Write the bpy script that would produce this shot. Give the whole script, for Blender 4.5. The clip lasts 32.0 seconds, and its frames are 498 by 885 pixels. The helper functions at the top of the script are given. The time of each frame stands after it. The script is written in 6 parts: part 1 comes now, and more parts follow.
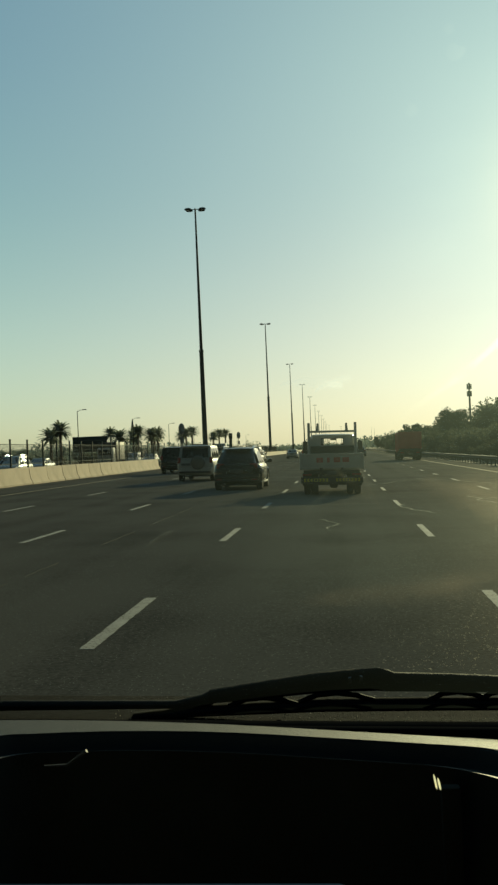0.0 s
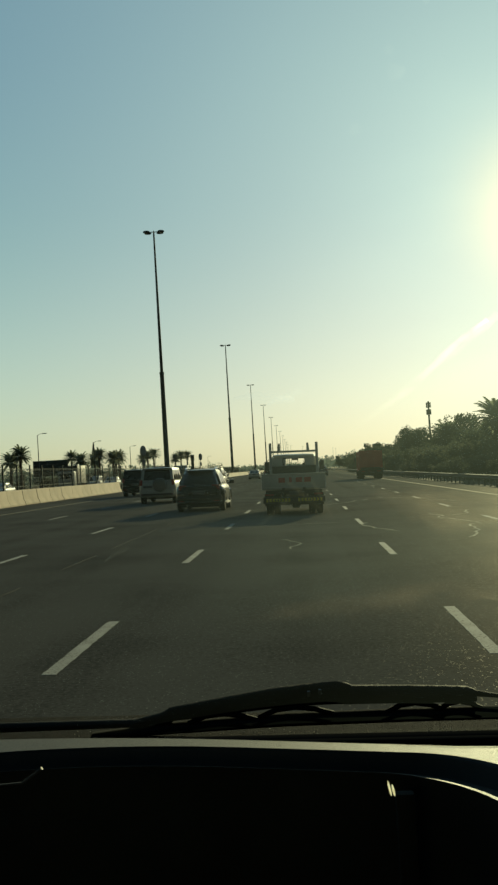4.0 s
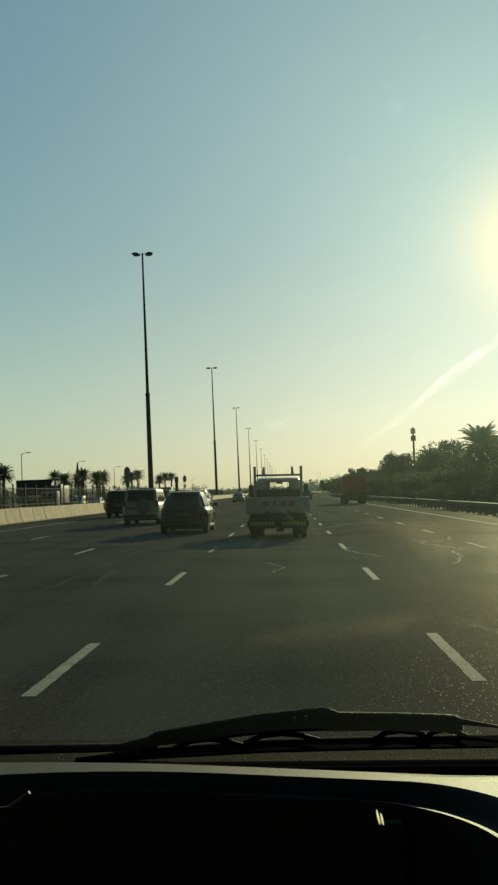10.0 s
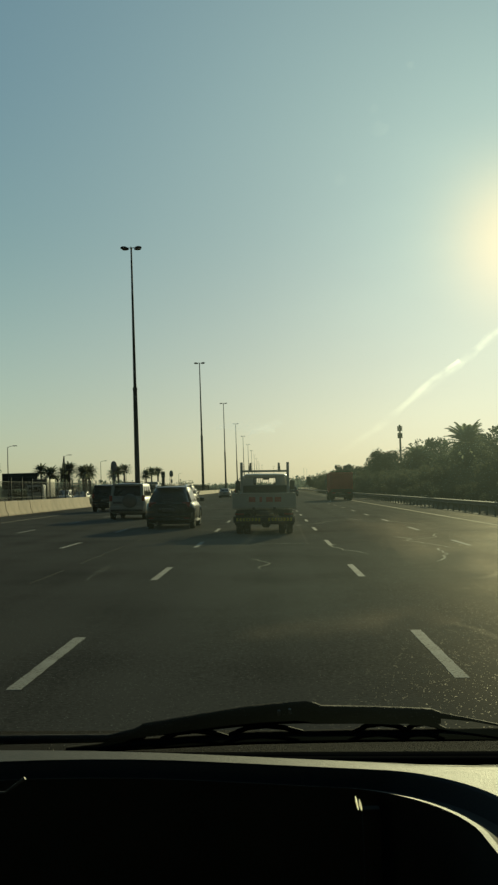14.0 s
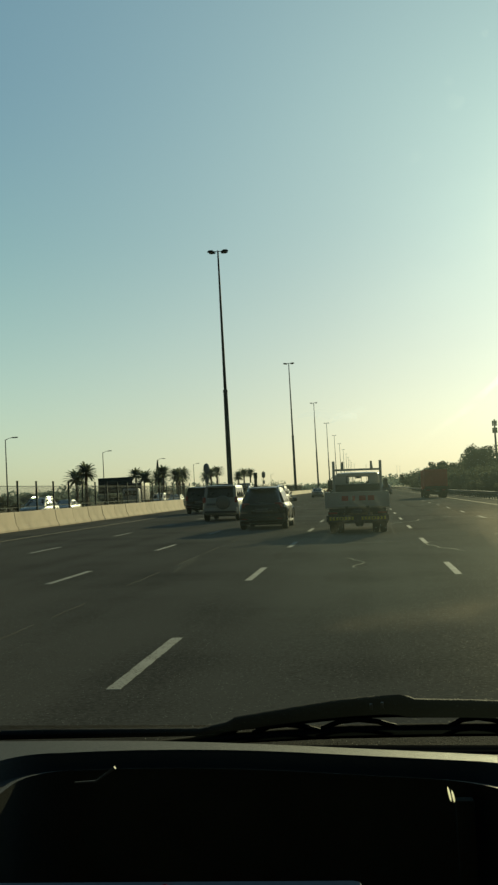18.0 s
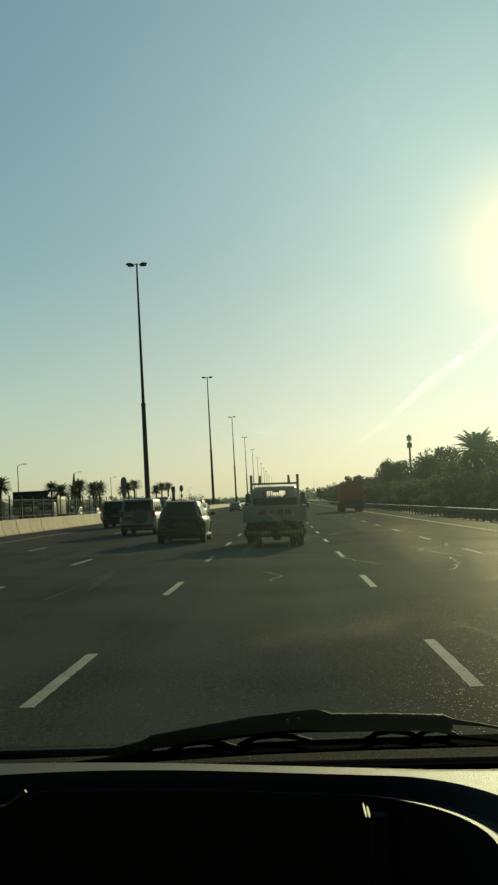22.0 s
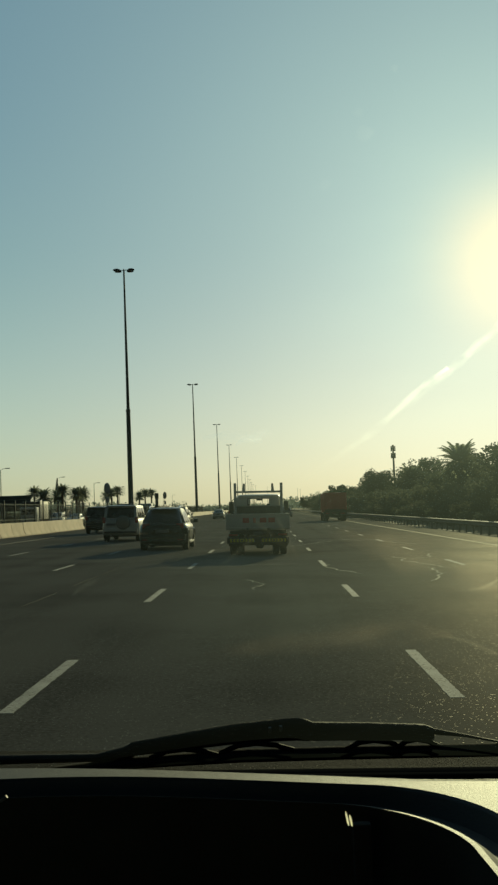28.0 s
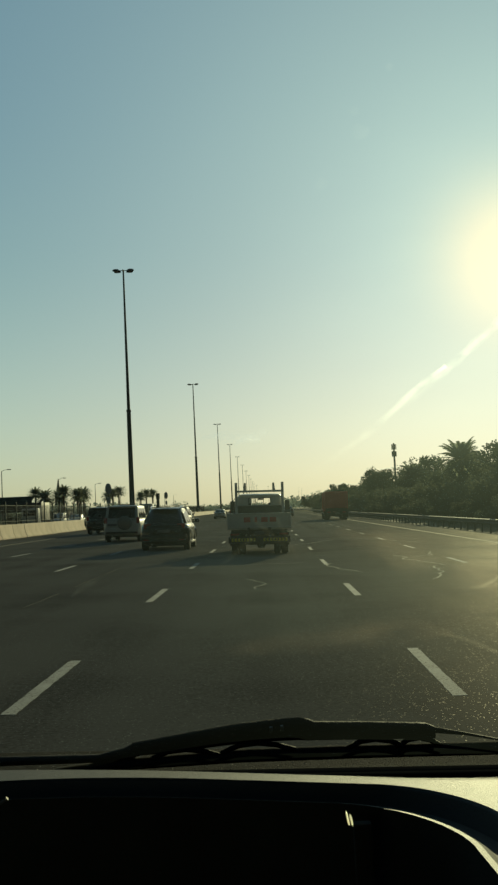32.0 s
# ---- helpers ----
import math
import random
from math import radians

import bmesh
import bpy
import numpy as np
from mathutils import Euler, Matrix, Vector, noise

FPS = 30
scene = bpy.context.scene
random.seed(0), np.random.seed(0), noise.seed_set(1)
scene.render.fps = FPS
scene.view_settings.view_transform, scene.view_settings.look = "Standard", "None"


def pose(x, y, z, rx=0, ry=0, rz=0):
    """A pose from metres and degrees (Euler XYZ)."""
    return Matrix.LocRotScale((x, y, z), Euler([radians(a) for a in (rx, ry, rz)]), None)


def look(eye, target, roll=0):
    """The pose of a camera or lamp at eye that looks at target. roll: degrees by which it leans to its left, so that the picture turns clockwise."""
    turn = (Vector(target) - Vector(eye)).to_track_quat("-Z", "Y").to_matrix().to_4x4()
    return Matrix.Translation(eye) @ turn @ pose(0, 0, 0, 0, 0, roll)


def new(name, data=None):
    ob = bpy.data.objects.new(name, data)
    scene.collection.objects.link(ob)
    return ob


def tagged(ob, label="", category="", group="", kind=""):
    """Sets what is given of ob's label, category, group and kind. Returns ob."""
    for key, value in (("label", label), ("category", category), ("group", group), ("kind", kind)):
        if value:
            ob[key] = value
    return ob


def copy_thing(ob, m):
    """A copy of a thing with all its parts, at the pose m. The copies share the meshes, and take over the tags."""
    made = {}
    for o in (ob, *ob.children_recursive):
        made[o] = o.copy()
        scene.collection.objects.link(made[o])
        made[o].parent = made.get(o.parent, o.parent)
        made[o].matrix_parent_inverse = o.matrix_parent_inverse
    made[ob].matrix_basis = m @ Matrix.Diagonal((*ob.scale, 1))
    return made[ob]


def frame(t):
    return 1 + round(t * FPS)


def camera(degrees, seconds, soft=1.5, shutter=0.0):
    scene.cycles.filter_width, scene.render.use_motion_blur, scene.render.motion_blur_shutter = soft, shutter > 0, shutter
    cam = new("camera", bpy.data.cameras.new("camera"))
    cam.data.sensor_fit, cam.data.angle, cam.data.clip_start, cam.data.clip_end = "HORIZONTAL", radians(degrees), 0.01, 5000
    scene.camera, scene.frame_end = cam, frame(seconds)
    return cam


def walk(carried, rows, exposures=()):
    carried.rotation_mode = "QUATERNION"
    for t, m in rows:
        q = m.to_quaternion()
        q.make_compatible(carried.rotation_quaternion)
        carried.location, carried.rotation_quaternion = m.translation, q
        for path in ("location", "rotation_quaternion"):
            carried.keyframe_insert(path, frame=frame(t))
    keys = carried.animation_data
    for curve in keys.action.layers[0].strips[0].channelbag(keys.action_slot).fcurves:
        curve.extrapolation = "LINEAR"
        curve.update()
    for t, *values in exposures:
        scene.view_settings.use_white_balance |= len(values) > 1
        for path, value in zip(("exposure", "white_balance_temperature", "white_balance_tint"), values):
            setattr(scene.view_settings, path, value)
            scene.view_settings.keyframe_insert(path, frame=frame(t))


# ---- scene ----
cam = camera(29.0, 32.0, soft=2.45)

# seconds, x, y, z, pitch, roll, yaw of the phone held above the tray of the dashboard
PATH = [
    (0.0, -0.0088, 0.0341, 1.6092, 0.519, 2.510, 5.432),
    (0.5, -0.0030, 0.0353, 1.6070, 0.203, 4.135, 6.797),
    (1.0, -0.0030, 0.0335, 1.6064, 0.487, 4.438, 6.130),
    (1.5, -0.0038, 0.0322, 1.6063, 0.615, 3.867, 4.610),
    (2.0, -0.0011, 0.0384, 1.6017, -0.378, 4.132, 4.107),
    (2.5, -0.0023, 0.0334, 1.5998, 0.613, 3.468, 3.832),
    (3.0, -0.0000, 0.0318, 1.5986, 1.427, 3.634, 3.417),
    (3.5, 0.0005, 0.0256, 1.6022, 1.751, 3.751, 3.061),
    (5.5, -0.0052, 0.0373, 1.6025, 1.159, 2.023, 4.036),
    (6.0, -0.0051, 0.0244, 1.6081, 2.519, 1.871, 3.842),
    (6.5, -0.0047, 0.0252, 1.6059, 2.933, 1.924, 4.575),
    (7.0, -0.0030, 0.0324, 1.6035, 2.495, 2.332, 4.983),
    (7.5, -0.0022, 0.0243, 1.6049, 2.937, 2.664, 4.716),
    (8.0, -0.0008, 0.0260, 1.6047, 2.229, 3.290, 3.954),
    (8.5, -0.0030, 0.0244, 1.6054, 2.151, 3.021, 3.219),
    (9.0, -0.0066, 0.0218, 1.6065, 2.078, 2.442, 2.771),
    (9.5, -0.0091, 0.0212, 1.6060, 2.419, 2.045, 2.082),
    (10.0, -0.0076, 0.0216, 1.6051, 2.976, 2.452, 2.228),
    (10.5, -0.0071, 0.0253, 1.6043, 2.486, 2.885, 2.368),
    (11.0, -0.0082, 0.0198, 1.6054, 2.834, 2.791, 2.151),
    (11.5, -0.0072, 0.0114, 1.6072, 4.146, 2.643, 1.072),
    (12.0, -0.0061, 0.0128, 1.6077, 3.310, 2.661, 0.234),
    (12.5, -0.0058, 0.0087, 1.6075, 3.474, 2.527, 0.672),
    (13.0, -0.0056, -0.0011, 1.6068, 3.793, 2.105, 1.414),
    (13.5, -0.0078, -0.0168, 1.6105, 3.311, 1.881, 1.343),
    (15.5, -0.0032, -0.0047, 1.6032, 1.820, 2.489, 3.039),
    (16.0, 0.0000, -0.0031, 1.5999, 2.290, 2.920, 3.990),
    (16.5, -0.0003, -0.0059, 1.6008, 2.286, 3.047, 4.299),
    (17.0, 0.0000, -0.0073, 1.5999, 2.463, 3.085, 4.394),
    (17.5, -0.0002, -0.0060, 1.6002, 2.611, 3.139, 5.032),
    (18.0, 0.0004, -0.0060, 1.5993, 2.942, 3.135, 6.927),
    (18.5, 0.0008, -0.0023, 1.5987, 3.044, 3.168, 7.417),
    (19.0, 0.0009, -0.0068, 1.6026, 3.379, 3.443, 5.834),
    (19.5, 0.0005, -0.0094, 1.6037, 3.532, 3.465, 4.096),
    (20.0, 0.0001, -0.0020, 1.6020, 3.270, 3.251, 2.901),
    (20.5, -0.0001, -0.0037, 1.6025, 2.996, 3.299, 2.097),
    (21.0, -0.0001, -0.0037, 1.6012, 3.354, 3.238, 2.052),
    (21.5, 0.0007, -0.0021, 1.6002, 3.598, 3.150, 2.082),
    (22.0, 0.0007, -0.0012, 1.6008, 3.497, 3.127, 2.044),
    (22.5, 0.0012, -0.0014, 1.6009, 3.631, 3.172, 1.789),
    (23.0, 0.0001, -0.0027, 1.6014, 3.433, 2.938, 1.592),
    (23.5, -0.0002, -0.0027, 1.6013, 3.554, 2.803, 1.528),
    (24.0, 0.0003, -0.0081, 1.6024, 3.795, 2.993, 1.755),
    (24.5, 0.0013, -0.0054, 1.6014, 4.205, 3.105, 1.917),
    (26.5, 0.0030, -0.0068, 1.6023, 4.456, 3.668, 2.305),
    (27.0, 0.0025, -0.0079, 1.6029, 4.670, 3.623, 1.893),
    (27.5, 0.0007, -0.0079, 1.6027, 4.462, 3.121, 1.372),
    (28.0, -0.0023, -0.0018, 1.6001, 3.922, 2.263, 1.056),
    (28.5, -0.0019, -0.0051, 1.6011, 4.185, 2.181, 1.218),
    (29.0, -0.0003, -0.0023, 1.6013, 4.239, 2.479, 1.396),
    (29.5, -0.0017, -0.0058, 1.6033, 4.234, 2.175, 0.876),
    (30.0, -0.0013, -0.0020, 1.6037, 4.053, 2.268, 0.413),
    (30.5, -0.0012, -0.0032, 1.6038, 3.445, 2.318, 0.401),
    (31.0, -0.0007, -0.0068, 1.6050, 3.378, 2.530, 0.334),
    (31.5, -0.0004, -0.0060, 1.6031, 3.750, 2.607, 0.613),
    (32.0, 0.0001, -0.0012, 1.6004, 3.892, 2.699, 1.131),
]
EXPOSURE = 0.0
walk(cam, [(t, pose(x, y, z, 90 + p, r, w)) for t, x, y, z, p, r, w in PATH],
     [(t, EXPOSURE + e, 5800, -27) for t, e in ((0, 0.26), (2, 0.26), (3.5, 0.23), (8, 0.12), (10, 0.08), (11, 0.07), (12, -0.08), (13.2, -0.14), (16, 0.22), (18, 0.27), (19, 0.37), (20, 0.23), (23, 0.15), (28, 0.06), (32, 0.06))])

# ---- light ----
SUN_AZ, SUN_EL = 15.2, 13.9
world = bpy.data.worlds.new("sky")
scene.world = world
world.use_nodes = True
wn = world.node_tree
sky = wn.nodes.new("ShaderNodeTexSky")
sky.sky_type = "NISHITA"
sky.sun_disc = False
sky.sun_elevation = radians(SUN_EL)
sky.sun_rotation = radians(SUN_AZ)
sky.altitude = 0
sky.air_density = 0.88
sky.dust_density = 2.0
sky.ozone_density = 2.5
soft_sky, hazy = wn.nodes.new("ShaderNodeGamma"), wn.nodes.new("ShaderNodeHueSaturation")
soft_sky.inputs[1].default_value = 0.50
hazy.inputs["Saturation"].default_value = 1.32
wn.links.new(sky.outputs[0], soft_sky.inputs[0])
wn.links.new(soft_sky.outputs[0], hazy.inputs["Color"])
# warm haze low down, clearer blue above: the channels are graded one by one
split_sky, join_sky = wn.nodes.new("ShaderNodeSeparateColor"), wn.nodes.new("ShaderNodeCombineColor")
wn.links.new(hazy.outputs[0], split_sky.inputs[0])
height, height_z = wn.nodes.new("ShaderNodeTexCoord"), wn.nodes.new("ShaderNodeSeparateXYZ")
wn.links.new(height.outputs["Generated"], height_z.inputs[0])
# warm aureole of the dusty air round the sun
toward, ring = wn.nodes.new("ShaderNodeVectorMath"), wn.nodes.new("ShaderNodeMath")
toward.operation, ring.operation, ring.inputs[1].default_value = "DOT_PRODUCT", "POWER", 480.0
toward.inputs[1].default_value = (math.sin(radians(SUN_AZ)) * math.cos(radians(SUN_EL)), math.cos(radians(SUN_AZ)) * math.cos(radians(SUN_EL)), math.sin(radians(SUN_EL)))
wn.links.new(height.outputs["Generated"], toward.inputs[0])
wn.links.new(toward.outputs["Value"], ring.inputs[0])
# dust evens out the low sky: paler away from the sun, a little dimmer below it
low_share = wn.nodes.new("ShaderNodeMapRange")
low_share.interpolation_type = "SMOOTHSTEP"
low_share.inputs["From Min"].default_value, low_share.inputs["From Max"].default_value = 0.19, 0.42
low_share.inputs["To Min"].default_value, low_share.inputs["To Max"].default_value = 1.0, 0.0
wn.links.new(height_z.outputs[2], low_share.inputs[0])
for k, (power, gain, low, glow, away, under) in enumerate(((0.79, 1.115, 1.40, 0.88, 1.18, 0.97), (0.765, 1.23, 1.19, 0.38, 1.17, 0.92), (0.715, 1.43, 1.09, 0.02, 1.03, 0.95))):
    curve, level, haze = wn.nodes.new("ShaderNodeMath"), wn.nodes.new("ShaderNodeMath"), wn.nodes.new("ShaderNodeMapRange")
    haze.interpolation_type = "SMOOTHSTEP"
    haze.inputs["From Min"].default_value, haze.inputs["From Max"].default_value = 0.0, 0.28
    haze.inputs["To Min"].default_value, haze.inputs["To Max"].default_value = low * gain, gain
    curve.operation, level.operation = "POWER", "MULTIPLY"
    curve.inputs[1].default_value = power
    wn.links.new(height_z.outputs[2], haze.inputs[0])
    wn.links.new(split_sky.outputs[k], curve.inputs[0])
    wn.links.new(curve.outputs[0], level.inputs[0])
    wn.links.new(haze.outputs[0], level.inputs[1])
    warm, lit = wn.nodes.new("ShaderNodeMath"), wn.nodes.new("ShaderNodeMath")
    warm.operation, lit.operation = "MULTIPLY_ADD", "MULTIPLY"
    warm.inputs[1].default_value, warm.inputs[2].default_value = glow, 1.0
    wn.links.new(ring.outputs[0], warm.inputs[0])
    wn.links.new(level.outputs[0], lit.inputs[0])
    wn.links.new(warm.outputs[0], lit.inputs[1])
    even, part_even, evened = wn.nodes.new("ShaderNodeMapRange"), wn.nodes.new("ShaderNodeMix"), wn.nodes.new("ShaderNodeMath")
    even.inputs["From Min"].default_value, even.inputs["From Max"].default_value = 0.80, 0.985
    even.inputs["To Min"].default_value, even.inputs["To Max"].default_value = away, under
    part_even.inputs[2].default_value = 1.0
    evened.operation = "MULTIPLY"
    wn.links.new(toward.outputs["Value"], even.inputs[0])
    wn.links.new(low_share.outputs[0], part_even.inputs[0])
    wn.links.new(even.outputs[0], part_even.inputs[3])
    wn.links.new(lit.outputs[0], evened.inputs[0])
    wn.links.new(part_even.outputs[0], evened.inputs[1])
    wn.links.new(evened.outputs[0], join_sky.inputs[k])
# the sky grows dimmer round to the side away from the sun
behind, dim = wn.nodes.new("ShaderNodeMapRange"), wn.nodes.new("ShaderNodeVectorMath")
behind.interpolation_type, dim.operation = "SMOOTHSTEP", "SCALE"
behind.inputs["From Min"].default_value, behind.inputs["From Max"].default_value = -0.5, 0.78
behind.inputs["To Min"].default_value, behind.inputs["To Max"].default_value = 0.22, 1.0
wn.links.new(toward.outputs["Value"], behind.inputs[0])
wn.links.new(join_sky.outputs[0], dim.inputs[0])
wn.links.new(behind.outputs[0], dim.inputs["Scale"])
wn.links.new(dim.outputs[0], wn.nodes["Background"].inputs[0])
wn.nodes["Background"].inputs[1].default_value = 0.14
sun = new("sun", bpy.data.lights.new("sun", "SUN"))
sun.data.energy, sun.data.angle, sun.data.color = 4.9, radians(0.6), (1.0, 0.74, 0.44)
sun.matrix_world = look((0, 0, 0), (-math.sin(radians(SUN_AZ)) * math.cos(radians(SUN_EL)),
                                    -math.cos(radians(SUN_AZ)) * math.cos(radians(SUN_EL)), -math.sin(radians(SUN_EL))))

# ---- materials ----


def mat(name, color, rough=0.6, metal=0.0, vary=0.25, scale=3.0, fine=60.0, bump=0.15, spec=0.5, coat=0.0, random_tint=0.0, stretch=None):
    """Principled material, its colour varied at two scales, with a fine bump."""
    m = bpy.data.materials.new(name)
    m.use_nodes = True
    t = m.node_tree
    b = t.nodes["Principled BSDF"]
    b.inputs["Roughness"].default_value = rough
    b.inputs["Metallic"].default_value = metal
    b.inputs["Specular IOR Level"].default_value = spec
    b.inputs["Coat Weight"].default_value = coat
    b.inputs["Coat Roughness"].default_value = 0.05
    co = t.nodes.new("ShaderNodeTexCoord")
    src = co.outputs["Object"]
    if stretch:
        mp = t.nodes.new("ShaderNodeMapping")
        mp.inputs["Scale"].default_value = stretch
        t.links.new(src, mp.inputs[0])
        src = mp.outputs[0]
    big, small = t.nodes.new("ShaderNodeTexNoise"), t.nodes.new("ShaderNodeTexNoise")
    big.inputs["Scale"].default_value, small.inputs["Scale"].default_value = scale, fine
    big.inputs["Detail"].default_value, small.inputs["Detail"].default_value = 4, 3
    t.links.new(src, big.inputs["Vector"])
    t.links.new(src, small.inputs["Vector"])
    mix = t.nodes.new("ShaderNodeMath")
    mix.operation = "MULTIPLY_ADD"
    t.links.new(small.outputs["Fac"], mix.inputs[0])
    mix.inputs[1].default_value = 0.4
    t.links.new(big.outputs["Fac"], mix.inputs[2])
    val = mix.outputs[0]
    if random_tint:
        info = t.nodes.new("ShaderNodeObjectInfo")
        add = t.nodes.new("ShaderNodeMath")
        add.operation = "MULTIPLY_ADD"
        t.links.new(info.outputs["Random"], add.inputs[0])
        add.inputs[1].default_value = random_tint
        t.links.new(val, add.inputs[2])
        val = add.outputs[0]
    ramp = t.nodes.new("ShaderNodeValToRGB")
    lo = [max(0, c * (1 - vary)) for c in color]
    hi = [min(1, c * (1 + vary)) for c in color]
    ramp.color_ramp.elements[0].position, ramp.color_ramp.elements[1].position = 0.35, 1.0
    ramp.color_ramp.elements[0].color, ramp.color_ramp.elements[1].color = (*lo, 1), (*hi, 1)
    t.links.new(val, ramp.inputs[0])
    t.links.new(ramp.outputs[0], b.inputs["Base Color"])
    if bump:
        bp = t.nodes.new("ShaderNodeBump")
        bp.inputs["Strength"].default_value = bump
        bp.inputs["Distance"].default_value = 0.01
        t.links.new(small.outputs["Fac"], bp.inputs["Height"])
        t.links.new(bp.outputs[0], b.inputs["Normal"])
    return m


def translucent(name, color):
    """Thin plastic that glows where the sun shines through it."""
    m = bpy.data.materials.new(name)
    m.use_nodes = True
    t = m.node_tree
    tr = t.nodes.new("ShaderNodeBsdfTranslucent")
    tr.inputs["Color"].default_value = (*color, 1)
    mix = t.nodes.new("ShaderNodeMixShader")
    mix.inputs[0].default_value = 0.96
    t.links.new(t.nodes["Principled BSDF"].outputs[0], mix.inputs[1])
    gleam, both = t.nodes.new("ShaderNodeBsdfRefraction"), t.nodes.new("ShaderNodeMixShader")
    gleam.inputs["Color"].default_value = (*color, 1)
    gleam.inputs["Roughness"].default_value, gleam.inputs["IOR"].default_value = 0.55, 1.25
    both.inputs[0].default_value = 0.45
    t.links.new(tr.outputs[0], both.inputs[1])
    t.links.new(gleam.outputs[0], both.inputs[2])
    t.links.new(both.outputs[0], mix.inputs[2])
    t.links.new(mix.outputs[0], t.nodes["Material Output"].inputs[0])
    return m


def dusty_glass(name, low, high, scale, stretch, turn=0.0, tone=(0.95, 0.88, 0.70), side=None, bend=0.70, foot=None):
    """Clear pane under a film of dust, which scatters the sun; the film is uneven."""
    m = bpy.data.materials.new(name)
    m.use_nodes = True
    t = m.node_tree
    t.nodes.remove(t.nodes["Principled BSDF"])
    clear, dust = t.nodes.new("ShaderNodeBsdfTransparent"), t.nodes.new("ShaderNodeBsdfRefraction")
    dust.inputs["IOR"].default_value, dust.inputs["Roughness"].default_value = bend, 0.8
    dust.inputs["Color"].default_value = (*tone, 1)
    mix = t.nodes.new("ShaderNodeMixShader")
    co, mp, no = t.nodes.new("ShaderNodeTexCoord"), t.nodes.new("ShaderNodeMapping"), t.nodes.new("ShaderNodeTexNoise")
    mp.inputs["Scale"].default_value = stretch
    mp.inputs["Rotation"].default_value = (0, radians(turn), 0)
    no.inputs["Scale"].default_value, no.inputs["Detail"].default_value = scale, 4
    rng = t.nodes.new("ShaderNodeMapRange")
    rng.inputs["From Min"].default_value, rng.inputs["From Max"].default_value = 0.35, 0.8
    rng.inputs["To Min"].default_value, rng.inputs["To Max"].default_value = low, high
    t.links.new(co.outputs["Object"], mp.inputs[0])
    t.links.new(mp.outputs[0], no.inputs["Vector"])
    t.links.new(no.outputs["Fac"], rng.inputs[0])
    weight = rng.outputs[0]
    if side:
        # film weight ramped across the pane to offset the glare near the sun
        sx, grow, much = t.nodes.new("ShaderNodeSeparateXYZ"), t.nodes.new("ShaderNodeMapRange"), t.nodes.new("ShaderNodeMath")
        grow.interpolation_type = "SMOOTHSTEP"
        for name, v in zip(("From Min", "From Max", "To Min", "To Max"), side):
            grow.inputs[name].default_value = v
        much.operation = "MULTIPLY"
        t.links.new(co.outputs["Object"], sx.inputs[0])
        t.links.new(sx.outputs[0], grow.inputs[0])
        t.links.new(weight, much.inputs[0])
        t.links.new(grow.outputs[0], much.inputs[1])
        weight = much.outputs[0]
        if foot:
            # thinned at the foot, to weaken the veil over wiper and near road
            rise, thin = t.nodes.new("ShaderNodeMapRange"), t.nodes.new("ShaderNodeMath")
            rise.interpolation_type, thin.operation = "SMOOTHSTEP", "MULTIPLY"
            for name, v in zip(("From Min", "From Max", "To Min", "To Max"), foot):
                rise.inputs[name].default_value = v
            t.links.new(sx.outputs[2], rise.inputs[0])
            t.links.new(weight, thin.inputs[0])
            t.links.new(rise.outputs[0], thin.inputs[1])
            weight = thin.outputs[0]
    t.links.new(weight, mix.inputs[0])
    t.links.new(clear.outputs[0], mix.inputs[1])
    t.links.new(dust.outputs[0], mix.inputs[2])
    t.links.new(mix.outputs[0], t.nodes["Material Output"].inputs[0])
    return m


